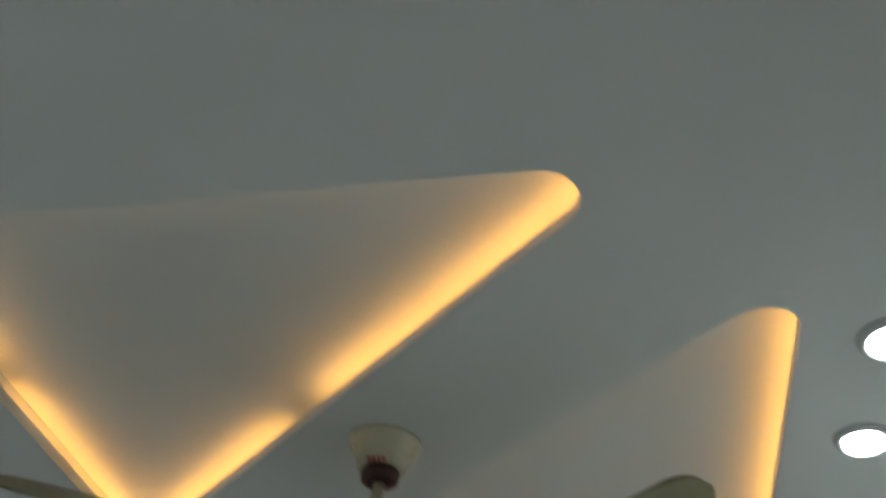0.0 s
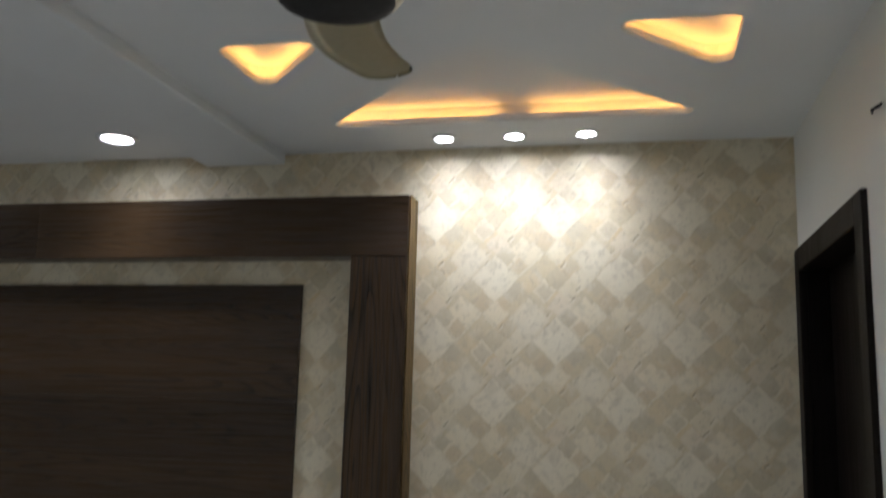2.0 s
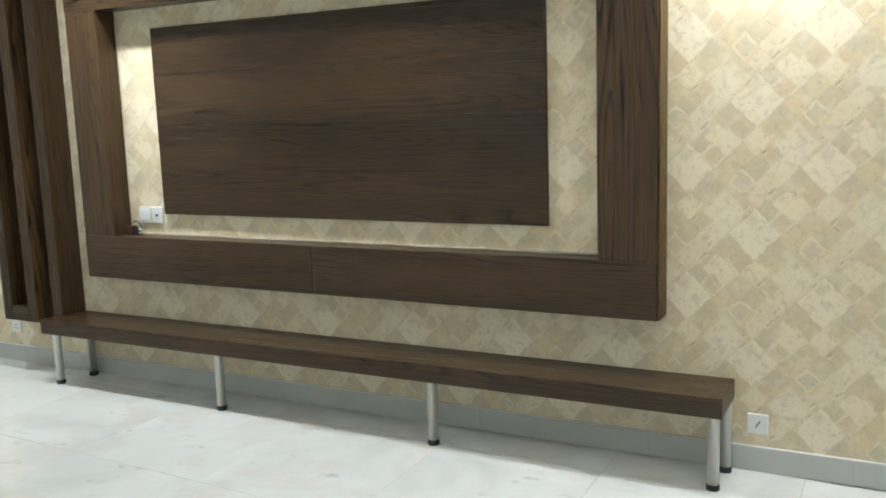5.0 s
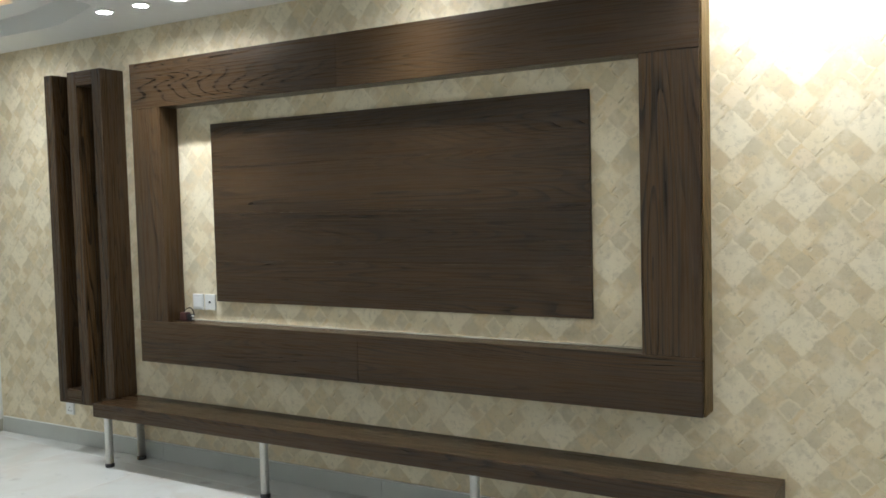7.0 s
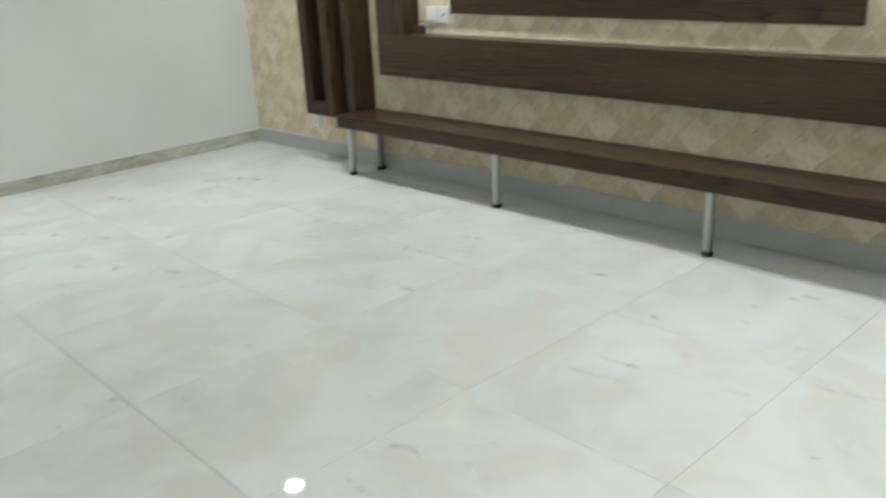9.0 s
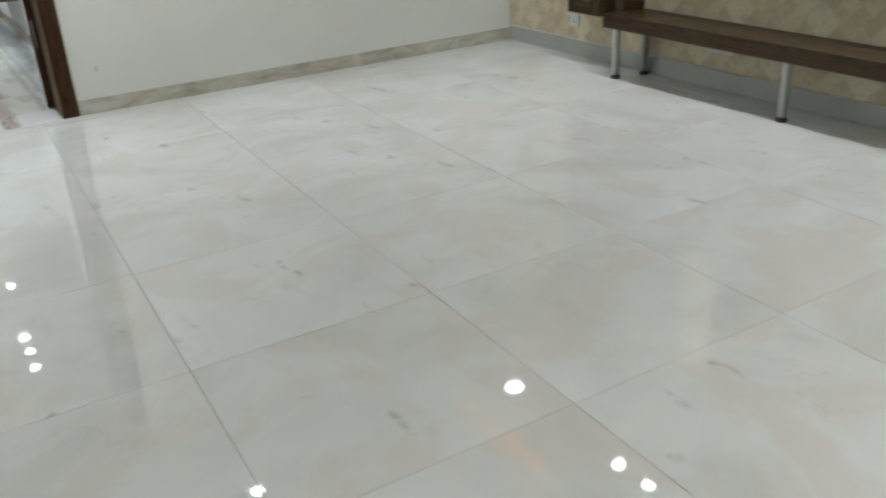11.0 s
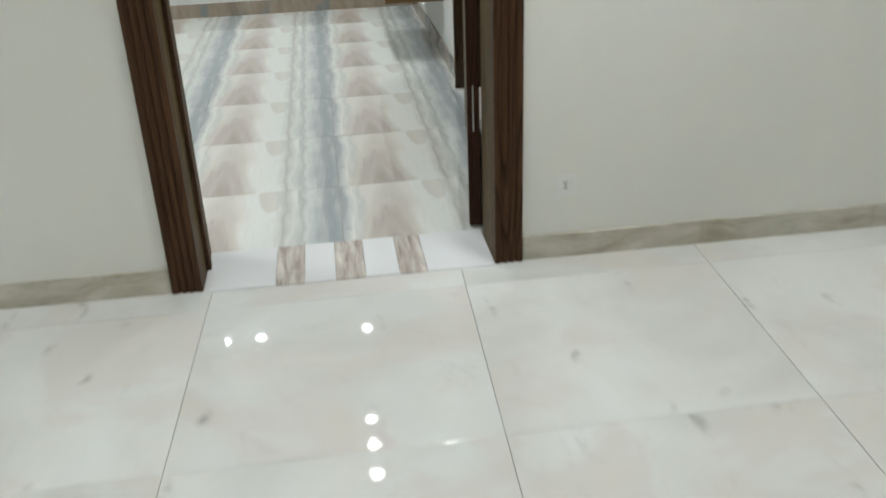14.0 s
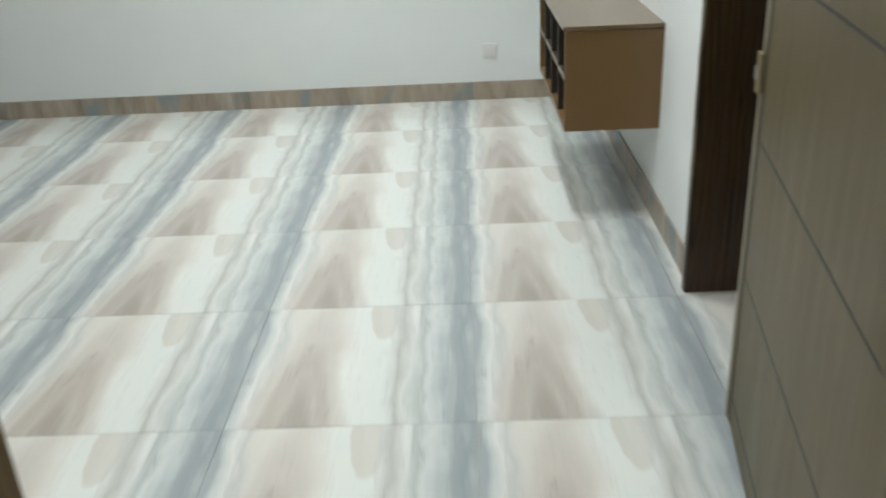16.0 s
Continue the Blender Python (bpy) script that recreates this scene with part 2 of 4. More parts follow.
def streaked_material():
    """Bedroom tile: one print repeated on every tile, stripes along x, nested brown arches at the door end."""
    n = Nodes("streaked_stone_tile")
    x, y, z = n.split(n.coord)
    u = n.math("FRACT", n.math("MULTIPLY", n.math("ADD", y, 3.745 + 0.665 * 12), 1 / 0.665))
    w = n.math("FRACT", n.math("MULTIPLY", n.math("ADD", x, 1.45 + 0.65 * 20), 1 / 0.65))   # 1 at the end towards the door
    ry = n.math("SUBTRACT", 1.0, w)
    v = n.join(w, u, 0.0)
    lines = n.noise(n.scaled(v, (1.5, 10, 1)), 1.0, 4, 0.55, 0.3)
    sway = n.math("MULTIPLY", n.math("SUBTRACT", n.noise(n.scaled(v, (2.0, 1.6, 1), (4, 1, 0)), 1.0, 3), 0.5), 0.16)
    us = n.math("ADD", u, sway)
    u2 = n.math("ADD", us, n.math("MULTIPLY", n.math("SUBTRACT", lines, 0.5), 0.15))
    pale, white = (0.565, 0.55, 0.50), (0.61, 0.63, 0.59)
    col = n.ramp(u2, [(0.0, (0.31, 0.34, 0.345)), (0.035, (0.47, 0.49, 0.475)), (0.07, (0.60, 0.605, 0.57)), (0.10, (0.46, 0.47, 0.445)), (0.14, pale), (0.40, (0.575, 0.555, 0.505)),
                      (0.47, white), (0.61, (0.595, 0.625, 0.59)), (0.67, (0.42, 0.42, 0.385)), (0.715, (0.55, 0.57, 0.535)),
                      (0.77, (0.40, 0.42, 0.40)), (0.81, (0.52, 0.55, 0.53)), (0.855, (0.42, 0.45, 0.445)), (0.90, (0.30, 0.33, 0.335)), (0.955, (0.26, 0.29, 0.30)), (1.0, (0.31, 0.34, 0.345))])
    rw = n.math("ADD", ry, n.math("MULTIPLY", n.math("SUBTRACT", lines, 0.5), 0.22))

    def arch(centre, half, height, power, soft, weight, under, color):
        """A bell rising from the door end of the tile."""
        cx = n.math("ABSOLUTE", n.math("MULTIPLY", n.math("SUBTRACT", n.math("ADD", u, n.math("MULTIPLY", sway, 0.5)), centre), 1 / half))
        top = n.math("MULTIPLY", n.math("SUBTRACT", 1.0, n.math("POWER", cx, power)), height)
        return n.mix(n.smooth(n.math("SUBTRACT", top, rw), -soft * 0.4, soft, 0.0, weight), under, color)
    # a taupe band runs the length of the tile beside the arches
    band = n.math("ABSOLUTE", n.math("SUBTRACT", us, 0.335))
    col = n.mix(n.smooth(band, 0.085, 0.02, 0.0, 0.55), col, (0.475, 0.435, 0.39))
    col = arch(0.265, 0.225, 1.05, 1.35, 0.30, 0.82, col, (0.465, 0.428, 0.386))
    col = arch(0.265, 0.175, 0.84, 1.8, 0.14, 0.45, col, (0.53, 0.485, 0.435))
    col = arch(0.270, 0.160, 0.68, 2.0, 0.22, 0.80, col, (0.385, 0.345, 0.305))
    col = arch(0.275, 0.095, 0.44, 2.0, 0.16, 0.45, col, (0.45, 0.41, 0.365))
    col = arch(0.275, 0.075, 0.34, 2.0, 0.24, 0.72, col, (0.295, 0.262, 0.230))
    # a short rounded finger hangs from the far end
    bx = n.math("MULTIPLY", n.math("SUBTRACT", us, 0.575), 1 / 0.052)
    by = n.math("MULTIPLY", n.math("SUBTRACT", ry, 1.0), 1 / 0.33)
    finger = n.smooth(n.math("ADD", n.math("MULTIPLY", bx, bx), n.math("POWER", n.math("ABSOLUTE", by), 4.0)), 1.25, 0.75)
    col = n.mix(n.math("MULTIPLY", finger, 0.62), col, (0.475, 0.435, 0.375))
    # wavy pale and dark hair lines, thick in the grey stripes and loose elsewhere
    zone = n.math("ADD", n.math("MULTIPLY", n.math("MULTIPLY", n.smooth(u2, 0.62, 0.70), n.smooth(u2, 0.90, 0.84)), 0.75), 0.25)
    curl = n.noise(n.scaled(v, (1.1, 13, 1)), 1.0, 2, 0.45, 0.5)
    col = n.mix(n.math("MULTIPLY", n.smooth(curl, 0.55, 0.66), n.math("MULTIPLY", zone, 0.55)), col, (0.66, 0.675, 0.64))
    hair = n.noise(n.scaled(v, (2.4, 34, 1), (2, 5, 0)), 1.0, 3, 0.55, 0.8)
    col = n.mix(n.math("MULTIPLY", n.smooth(hair, 0.56, 0.70), n.math("MULTIPLY", n.math("ADD", zone, 0.3), 0.36)), col, (0.36, 0.35, 0.33))
    squiggle = n.smooth(n.math("ABSOLUTE", n.math("SUBTRACT", curl, 0.45)), 0.022, 0.004)
    sparse = n.smooth(n.noise(n.scaled(v, (4, 7, 1), (1, 3, 0)), 1.0, 2), 0.56, 0.64)
    col = n.mix(n.math("MULTIPLY", n.math("MULTIPLY", squiggle, sparse), 0.18), col, (0.17, 0.16, 0.145))
    fine = n.noise(n.scaled(n.coord, (6, 60, 1)), 1.0, 3, 0.6)
    col = n.mix(n.smooth(fine, 0.5, 0.75, 0.0, 0.07), col, (0.66, 0.66, 0.62))
    return n.done(col, n.smooth(fine, 0.2, 0.8, 0.025, 0.06), 0, 0.5)


def stripe_skirting_material():
    n = Nodes("streaked_skirting_tile")
    x, y, z = n.split(n.coord)
    s = n.math("ADD", x, y)
    v = n.join(n.math("MULTIPLY", s, 9.0), 0.0, n.math("MULTIPLY", z, 2.0))
    a = n.noise(v, 1.0, 3, 0.6)
    b = n.noise(n.scaled(v, (0.5, 1, 1), (7, 0, 0)), 1.0, 2, 0.5)
    col = n.ramp(a, [(0.3, (0.19, 0.155, 0.115)), (0.5, (0.33, 0.27, 0.21)), (0.7, (0.42, 0.37, 0.31))])
    col = n.mix(n.smooth(b, 0.52, 0.64), col, (0.22, 0.24, 0.24))
    return n.done(col, 0.18)


def mottled(name, stretch, low, mid, high, rough):
    """Cut stone with cloudy streaks between three tones."""
    n = Nodes(name)
    v = n.scaled(n.coord, stretch)
    a = n.noise(v, 1.0, 5, 0.62, 0.5)
    col = n.ramp(a, [(0.32, low), (0.48, mid), (0.68, high)])
    return n.done(col, n.smooth(a, 0.3, 0.7, rough, rough + 0.05))


WALL = painted("white_wall_paint", (0.70, 0.705, 0.66), 0.05, 0.62)
# bedroom walls: slightly cooler, paler white than WALL
WALL_BED = painted("cool_white_wall", (0.73, 0.755, 0.745), 0.04, 0.60)
CEIL = painted("white_ceiling_paint", (0.74, 0.745, 0.73), 0.04, 0.55, 120.0, 0.04)
PAPER = wallpaper_material()
MARBLE = marble_material()
STREAK = streaked_material()
STREAK_SKIRT = stripe_skirting_material()
DARK, LIGHT = (0.0060, 0.0034, 0.0018), (0.079, 0.0440, 0.0190)
WOOD_H = wood("dark_veneer_lengthwise", "x", DARK, LIGHT, 1.0)
WOOD_V = wood("dark_veneer_upright", "z", DARK, LIGHT, 4.0)
# lighter, more olive tone than FRAME_WOOD, for the jambs and side lipping
OLIVE_WOOD = wood("olive_brown_frame", "z", (0.045, 0.028, 0.011), (0.152, 0.100, 0.042), 5.0, 0.42, 0.07)
BLACK_WOOD = wood("near_black_veneer", "z", (0.004, 0.003, 0.002), (0.012, 0.008, 0.006), 6.0, 0.45, 0.08)
TAN_EDGE = plain("tan_edge_band", (0.215, 0.180, 0.120), 0.4)
FRAME_WOOD = wood("walnut_door_frame", "z", (0.024, 0.0110, 0.0054), (0.100, 0.050, 0.025), 2.0, 0.44, 0.12)
RED_WOOD = wood("reddish_brown_strip", "z", (0.016, 0.007, 0.004), (0.062, 0.026, 0.014), 9.0, 0.44, 0.08)
LEAF_WOOD = wood("olive_brown_laminate", "z", (0.094, 0.070, 0.031), (0.112, 0.083, 0.037), 8.0, 0.34, 0.16)
CABINET_WOOD = painted("brown_laminate", (0.155, 0.085, 0.030), 0.10, 0.34, 260.0, 0.0)
CABINET_TOP = painted("glossy_brown_laminate", (0.15, 0.10, 0.055), 0.10, 0.14, 260.0, 0.0)
# the cabinet's inner boards are coloured darker than its outer ones
DARK_INNER = plain("dark_brown_inner_board", (0.028, 0.019, 0.013), 0.4)
SKIRT = mottled("beige_skirting_tile", (5, 5, 14), (0.335, 0.305, 0.235), (0.435, 0.41, 0.335), (0.56, 0.545, 0.48), 0.16)
SKIRT_N = painted("grey_skirting_tile", (0.44, 0.455, 0.43), 0.15, 0.2, 14.0, 0.0)
SILL_WHITE = painted("white_sill_marble", (0.63, 0.645, 0.65), 0.06, 0.06, 5.0, 0.0)
INLAY = mottled("brown_streaked_inlay", (5, 34, 1), (0.235, 0.200, 0.175), (0.39, 0.345, 0.305), (0.57, 0.535, 0.49), 0.05)
GROUT_PALE = painted("pale_tile_grout", (0.42, 0.40, 0.36), 0.2, 0.8)
GROUT = painted("tile_grout", (0.29, 0.275, 0.245), 0.2, 0.8)
CHROME = plain("brushed_chrome", (0.86, 0.85, 0.80), 0.38, 1.0)
STEEL = plain("satin_steel", (0.50, 0.48, 0.44), 0.5, 1.0)
BRASS = plain("aged_brass", (0.36, 0.29, 0.17), 0.45, 1.0)
HINGE = plain("polished_hinge_steel", (0.36, 0.35, 0.32), 0.12, 1.0)
RUBBER = plain("black_rubber", (0.015, 0.015, 0.016), 0.5)
BLACK = plain("black_plastic", (0.006, 0.005, 0.005), 0.6)
CREAM = plain("cream_enamel", (0.60, 0.55, 0.40), 0.28, 0.0, 0.3)
BLADE = plain("cream_fan_blade", (0.42, 0.395, 0.27), 0.32, 0.0, 0.2)
MAROON = plain("maroon_plastic", (0.06, 0.02, 0.018), 0.4)
RED = plain("red_print", (0.38, 0.06, 0.04), 0.5)
PLASTIC = plain("white_socket_plastic", (0.72, 0.73, 0.72), 0.3)
GREY_INK = plain("grey_print", (0.38, 0.38, 0.37), 0.5)
TRIM = plain("white_lamp_trim", (0.72, 0.72, 0.70), 0.35)
LENS = glowing("lit_downlight_lens", (0.93, 1.0, 1.03), LAMP_POWER)
LENS_LARGE = glowing("lit_large_downlight_lens", (0.93, 1.0, 1.03), LAMP_POWER * 0.42)
STRIP = glowing("warm_led_strip", (1.0, 0.46, 0.09), STRIP_POWER)
# added fill glow for the cove sides that carry no bright tape
STRIP_FILL = glowing("faint_fill_strip", (1.0, 0.72, 0.50), STRIP_POWER * 0.19)

STRIP_DIM = glowing("weak_warm_led_strip", (1.0, 0.55, 0.16), STRIP_POWER * 0.35)

# ---------------------------------------------------------------- mesh helpers


def make(name, bm, material, parent=None):
    me = bpy.data.meshes.new(name)
    bm.to_mesh(me)
    bm.free()
    me.materials.append(material)
    ob = new(name, me)
    if parent is not None:
        ob.parent = parent
    return ob


def part(name, bm, material, parent, label=""):
    ob = make(name, bm, material, parent)
    if label:
        tagged(ob, label)
    return ob


def add_box(bm, x0, y0, z0, x1, y1, z1, bevel=0.0):
    r = bmesh.ops.create_cube(bm, size=1.0)
    vs = r["verts"]
    for v in vs:
        v.co = Vector(((x0 + x1) / 2 + v.co.x * (x1 - x0), (y0 + y1) / 2 + v.co.y * (y1 - y0), (z0 + z1) / 2 + v.co.z * (z1 - z0)))
    if bevel:
        es = list({e for v in vs for e in v.link_edges})
        bmesh.ops.bevel(bm, geom=es, offset=bevel, segments=2, affect="EDGES", profile=0.5)
    return bm


def box(x0, y0, z0, x1, y1, z1, bevel=0.0):
    return add_box(bmesh.new(), x0, y0, z0, x1, y1, z1, bevel)


def structure(name, bm, material, label, category):
    return tagged(make(name, bm, material), label, category, kind="structure")


def empty(name, at, label, category, group=""):
    ob = new(name)
    ob.location = at
    ob.empty_display_size = 0.05
    return tagged(ob, label, category, group)


def lathe(profile, n=40, smooth=True):
    """A turned shape round z from (radius, height) pairs."""
    bm = bmesh.new()
    rings = []
    for r, z in profile:
        rings.append([bm.verts.new((r * math.cos(k * math.tau / n), r * math.sin(k * math.tau / n), z)) for k in range(n)])
    for a, b in zip(rings, rings[1:]):
        for k in range(n):
            f = bm.faces.new((a[k], a[(k + 1) % n], b[(k + 1) % n], b[k]))
            f.smooth = smooth
    for ring, flip in ((rings[0], True), (rings[-1], False)):
        if profile[0 if flip else -1][0] > 1e-4:
            bm.faces.new(ring[::-1] if flip else ring)
    bmesh.ops.recalc_face_normals(bm, faces=bm.faces)
    return bm


def rounded(points, radius, n=8):
    """A closed outline with its corners rounded."""
    out = []
    count = len(points)
    for i in range(count):
        p, a, b = Vector(points[i]), Vector(points[i - 1]), Vector(points[(i + 1) % count])
        da, db = (a - p).normalized(), (b - p).normalized()
        half = da.angle(db) / 2
        r = radius[i] if isinstance(radius, (list, tuple)) else radius
        t = r / math.tan(half)
        t = min(t, 0.45 * (a - p).length, 0.45 * (b - p).length)
        r = t * math.tan(half)
        c = p + (da + db).normalized() * (r / math.sin(half))
        s, e = p + da * t - c, p + db * t - c
        turn = s.angle_signed(e)
        for k in range(n + 1):
            q = s.copy()
            q.rotate(Matrix.Rotation(-turn * k / n, 2))
            out.append(c + q)
    return out


def offset_loop(loop, d):
    """The outline moved inwards by d."""
    area = sum(a.x * b.y - b.x * a.y for a, b in zip(loop, loop[1:] + loop[:1]))
    sign = 1 if area > 0 else -1
    out = []
    for i, p in enumerate(loop):
        t = (loop[(i + 1) % len(loop)] - loop[i - 1]).normalized()
        out.append(p + Vector((-t.y, t.x)) * d * sign)
    return out


Z = 2.637
ROOM_S, ROOM_E = -5.9, 6.56

# ---------------------------------------------------------------- walls
paper = structure("wall_north", box(-0.27, 0.0, 0.0, ROOM_E + 0.2, 0.2, 2.9), PAPER, "wall with faded cream and tan diamond wallpaper", "wall")
bm = box(-0.27, -3.20, 0, 0, 0.0, 2.9)
add_box(bm, -0.27, ROOM_S, 0, 0, -4.26, 2.9)
add_box(bm, -0.27, -4.26, 2.38, 0, -3.20, 2.9)
structure("wall_west", bm, WALL, "white painted wall with a doorway to the bedroom", "wall")
bm = box(ROOM_E, -0.08, 0, ROOM_E + 0.2, 0.0, 2.9)
add_box(bm, ROOM_E, ROOM_S, 0, ROOM_E + 0.2, -1.06, 2.9)
add_box(bm, ROOM_E, -1.06, 2.107, ROOM_E + 0.2, -0.08, 2.9)
structure("wall_east", bm, WALL, "white painted wall with a dark doorway", "wall")
structure("wall_south", box(-0.27, ROOM_S - 0.2, 0, ROOM_E + 0.2, ROOM_S, 2.9), WALL, "plain white painted wall", "wall")

# bedroom shell
BW, BN, BS = -4.615, -3.02, -6.9
structure("wall_bedroom_west", box(BW - 0.2, BS - 0.2, 0, BW, -1.7, 2.9), WALL_BED, "plain white painted bedroom wall", "wall")
bm = box(BW, BN, 0, -2.14, BN + 0.16, 2.9)
add_box(bm, -1.24, BN, 0, -0.27, BN + 0.16, 2.9)
add_box(bm, -2.14, BN, 2.09, -1.24, BN + 0.16, 2.9)
structure("wall_bedroom_north", bm, WALL_BED, "white painted bedroom wall with a second doorway", "wall")
structure("wall_bedroom_south", box(BW, BS - 0.2, 0, 0, BS, 2.9), WALL_BED, "plain white painted bedroom wall", "wall")
structure("wall_bedroom_east", box(-0.27, BS, 0, -0.07, ROOM_S - 0.2, 2.9), WALL_BED, "plain white painted bedroom wall", "wall")
bm = box(BW, -1.9, 0, -0.27, -1.7, 2.9)
structure("wall_passage", bm, WALL, "plain white wall beyond the second doorway", "wall")

# ---------------------------------------------------------------- ceilings


def ceiling_mesh(x0, y0, x1, y1, coves, steps=()):
    """A false ceiling. A cove is an outline whose lip hides a ledge for the LED tape; a step is a plain
    recess (outline, depth)."""
    bm = bmesh.new()

    def ring(pts, z):
        return [bm.verts.new((p[0], p[1], z)) for p in pts]

    def edges_of(vs):
        return [bm.edges.get((a, b)) or bm.edges.new((a, b)) for a, b in zip(vs, vs[1:] + vs[:1])]

    def skin(lo, hi):
        for k in range(len(lo)):
            bm.faces.new((lo[k], lo[(k + 1) % len(lo)], hi[(k + 1) % len(lo)], hi[k]))

    def cove(rim, loop, z):
        lip = ring(loop, z + LIP)
        wide = offset_loop(loop, -LEDGE)
        ledge, top = ring(wide, z + LIP), ring(wide, z + COVE)
        skin(rim, lip), skin(lip, ledge), skin(ledge, top)
        bm.faces.new(top)
    edges = edges_of(ring([(x0, y0), (x1, y0), (x1, y1), (x0, y1)], Z))
    rims = [(ring(h, Z), h) for h in coves]
    plain_rims = [ring(s[0], Z) for s in steps]
    for vs, h in rims:
        edges += edges_of(vs)
    for vs in plain_rims:
        edges += edges_of(vs)
    bmesh.ops.triangle_fill(bm, use_beauty=True, edges=edges)
    for vs, h in rims:
        cove(vs, h, Z)
    for vs, (outline, depth) in zip(plain_rims, steps):
        top = ring(outline, Z + depth)
        skin(vs, top)
        bmesh.ops.triangle_fill(bm, use_beauty=True, edges=edges_of(top))
    return bm


LIP, LEDGE, COVE = 0.026, 0.034, 0.076
SCALENE = [(4.635, -3.035), (5.965, -3.035), (4.635, -1.855)]
MIRRORED = [(6.21, -2.78), (6.21, -1.53), (4.83, -1.53)]
GABLE = [(4.68, -0.375), (5.43, -1.16), (6.18, -0.375)]
SMALL_W = [(4.605, -1.25), (4.99, -1.25), (4.605, -0.84)]
SMALL_E = [(5.83, -1.25), (6.235, -1.25), (6.235, -0.82)]
WEST = [(0.70, -0.345), (1.30, -0.345), (1.90, -0.57), (1.90, -0.77), (1.48, -0.66), (0.70, -0.60)]
outlines = [rounded(SCALENE, 0.06), rounded(MIRRORED, 0.06), rounded(GABLE, [0.03, 0.12, 0.03]), rounded(SMALL_W, 0.045), rounded(SMALL_E, 0.045)]
west_step = rounded(WEST, [0.08, 0.5, 0.10, 0.09, 0.4, 0.08])
STEP = 0.15
west_cove = rounded([(0.55, -0.83), (1.70, -0.84), (1.30, -1.5), (0.55, -1.8)], 0.06)
structure("ceiling", ceiling_mesh(-0.1, ROOM_S, ROOM_E + 0.1, 0.1, outlines + [west_cove], [(west_step, STEP)]), CEIL, "white false ceiling with recessed light coves", "ceiling")
structure("ceiling_beam", box(3.94, ROOM_S, 2.589, 4.335, 0.0, Z + 0.004, 0.006), CEIL, "shallow white dropped ceiling band", "ceiling")
structure("roof_slab", box(-5.0, BS - 0.2, 2.92, ROOM_E + 0.3, 0.3, 3.05), CEIL, "plain slab above the false ceiling", "ceiling")
BEDCOVE = [(-3.75, -5.9), (-1.2, -5.9), (-1.2, -3.88), (-3.75, -3.88)]
bed_out = rounded(BEDCOVE, 0.08)
structure("ceiling_bedroom", ceiling_mesh(BW - 0.1, BS - 0.1, -0.2, BN + 0.1, [bed_out]), CEIL, "white bedroom false ceiling with a cove", "ceiling")
structure("ceiling_passage", box(BW, BN + 0.1, Z, -0.2, -1.7, Z + 0.05), CEIL, "plain white ceiling", "ceiling")


def led_strip(loop, z, material, gap=None, lit=None):
    """A flat glowing tape lying on the hidden ledge of a cove; gap leaves a short unlit stretch."""
    near, far = offset_loop(loop, -0.010), offset_loop(loop, -0.022)
    bm = bmesh.new()
    count = len(near)
    for k in range(count):
        a, b, c, d = near[k], near[(k + 1) % count], far[(k + 1) % count], far[k]
        if lit and not lit((a + b) / 2):
            continue
        pieces = [(0.0, 1.0)]
        if gap and (b - a).length > 0.9:
            pieces = [(0.0, gap - 0.05), (gap + 0.05, 1.0)]
        for s, e in pieces:
            quad = (a.lerp(b, s), a.lerp(b, e), d.lerp(c, e), d.lerp(c, s))
            lo = [bm.verts.new((p.x, p.y, z + LIP)) for p in quad]
            hi = [bm.verts.new((p.x, p.y, z + LIP + 0.003)) for p in quad]
            bm.faces.new(lo[::-1]), bm.faces.new(hi)
            for i in range(4):
                bm.faces.new((lo[i], lo[(i + 1) % 4], hi[(i + 1) % 4], hi[i]))
    bmesh.ops.recalc_face_normals(bm, faces=bm.faces)
    return tagged(make("led_strip", bm, material), "warm yellow LED tape or faint added glow inside a ceiling recess", "led strip", "ceiling LED strips")


led_strip(outlines[0], Z, STRIP, 0.56, lambda p: p.y > -3.0)
led_strip(outlines[1], Z, STRIP, None, lambda p: p.x > 6.17 or p.y > -1.57)
led_strip(outlines[2], Z, STRIP, 0.48, lambda p: p.y > -0.42)
led_strip(outlines[3], Z, STRIP, None, lambda p: p.y > -1.2)
led_strip(outlines[4], Z, STRIP, None, lambda p: p.y > -1.2)
led_strip(west_cove, Z, STRIP, None, lambda p: p.y > -0.92)
# faint strips added on the remaining sides to brighten the recess edge
led_strip(outlines[0], Z, STRIP_FILL, None, lambda p: p.y <= -3.0)
led_strip(outlines[1], Z, STRIP_FILL, None, lambda p: not (p.x > 6.17 or p.y > -1.57))
led_strip(outlines[2], Z, STRIP_FILL, None, lambda p: p.y <= -0.42)
led_strip(bed_out, Z, STRIP_DIM)

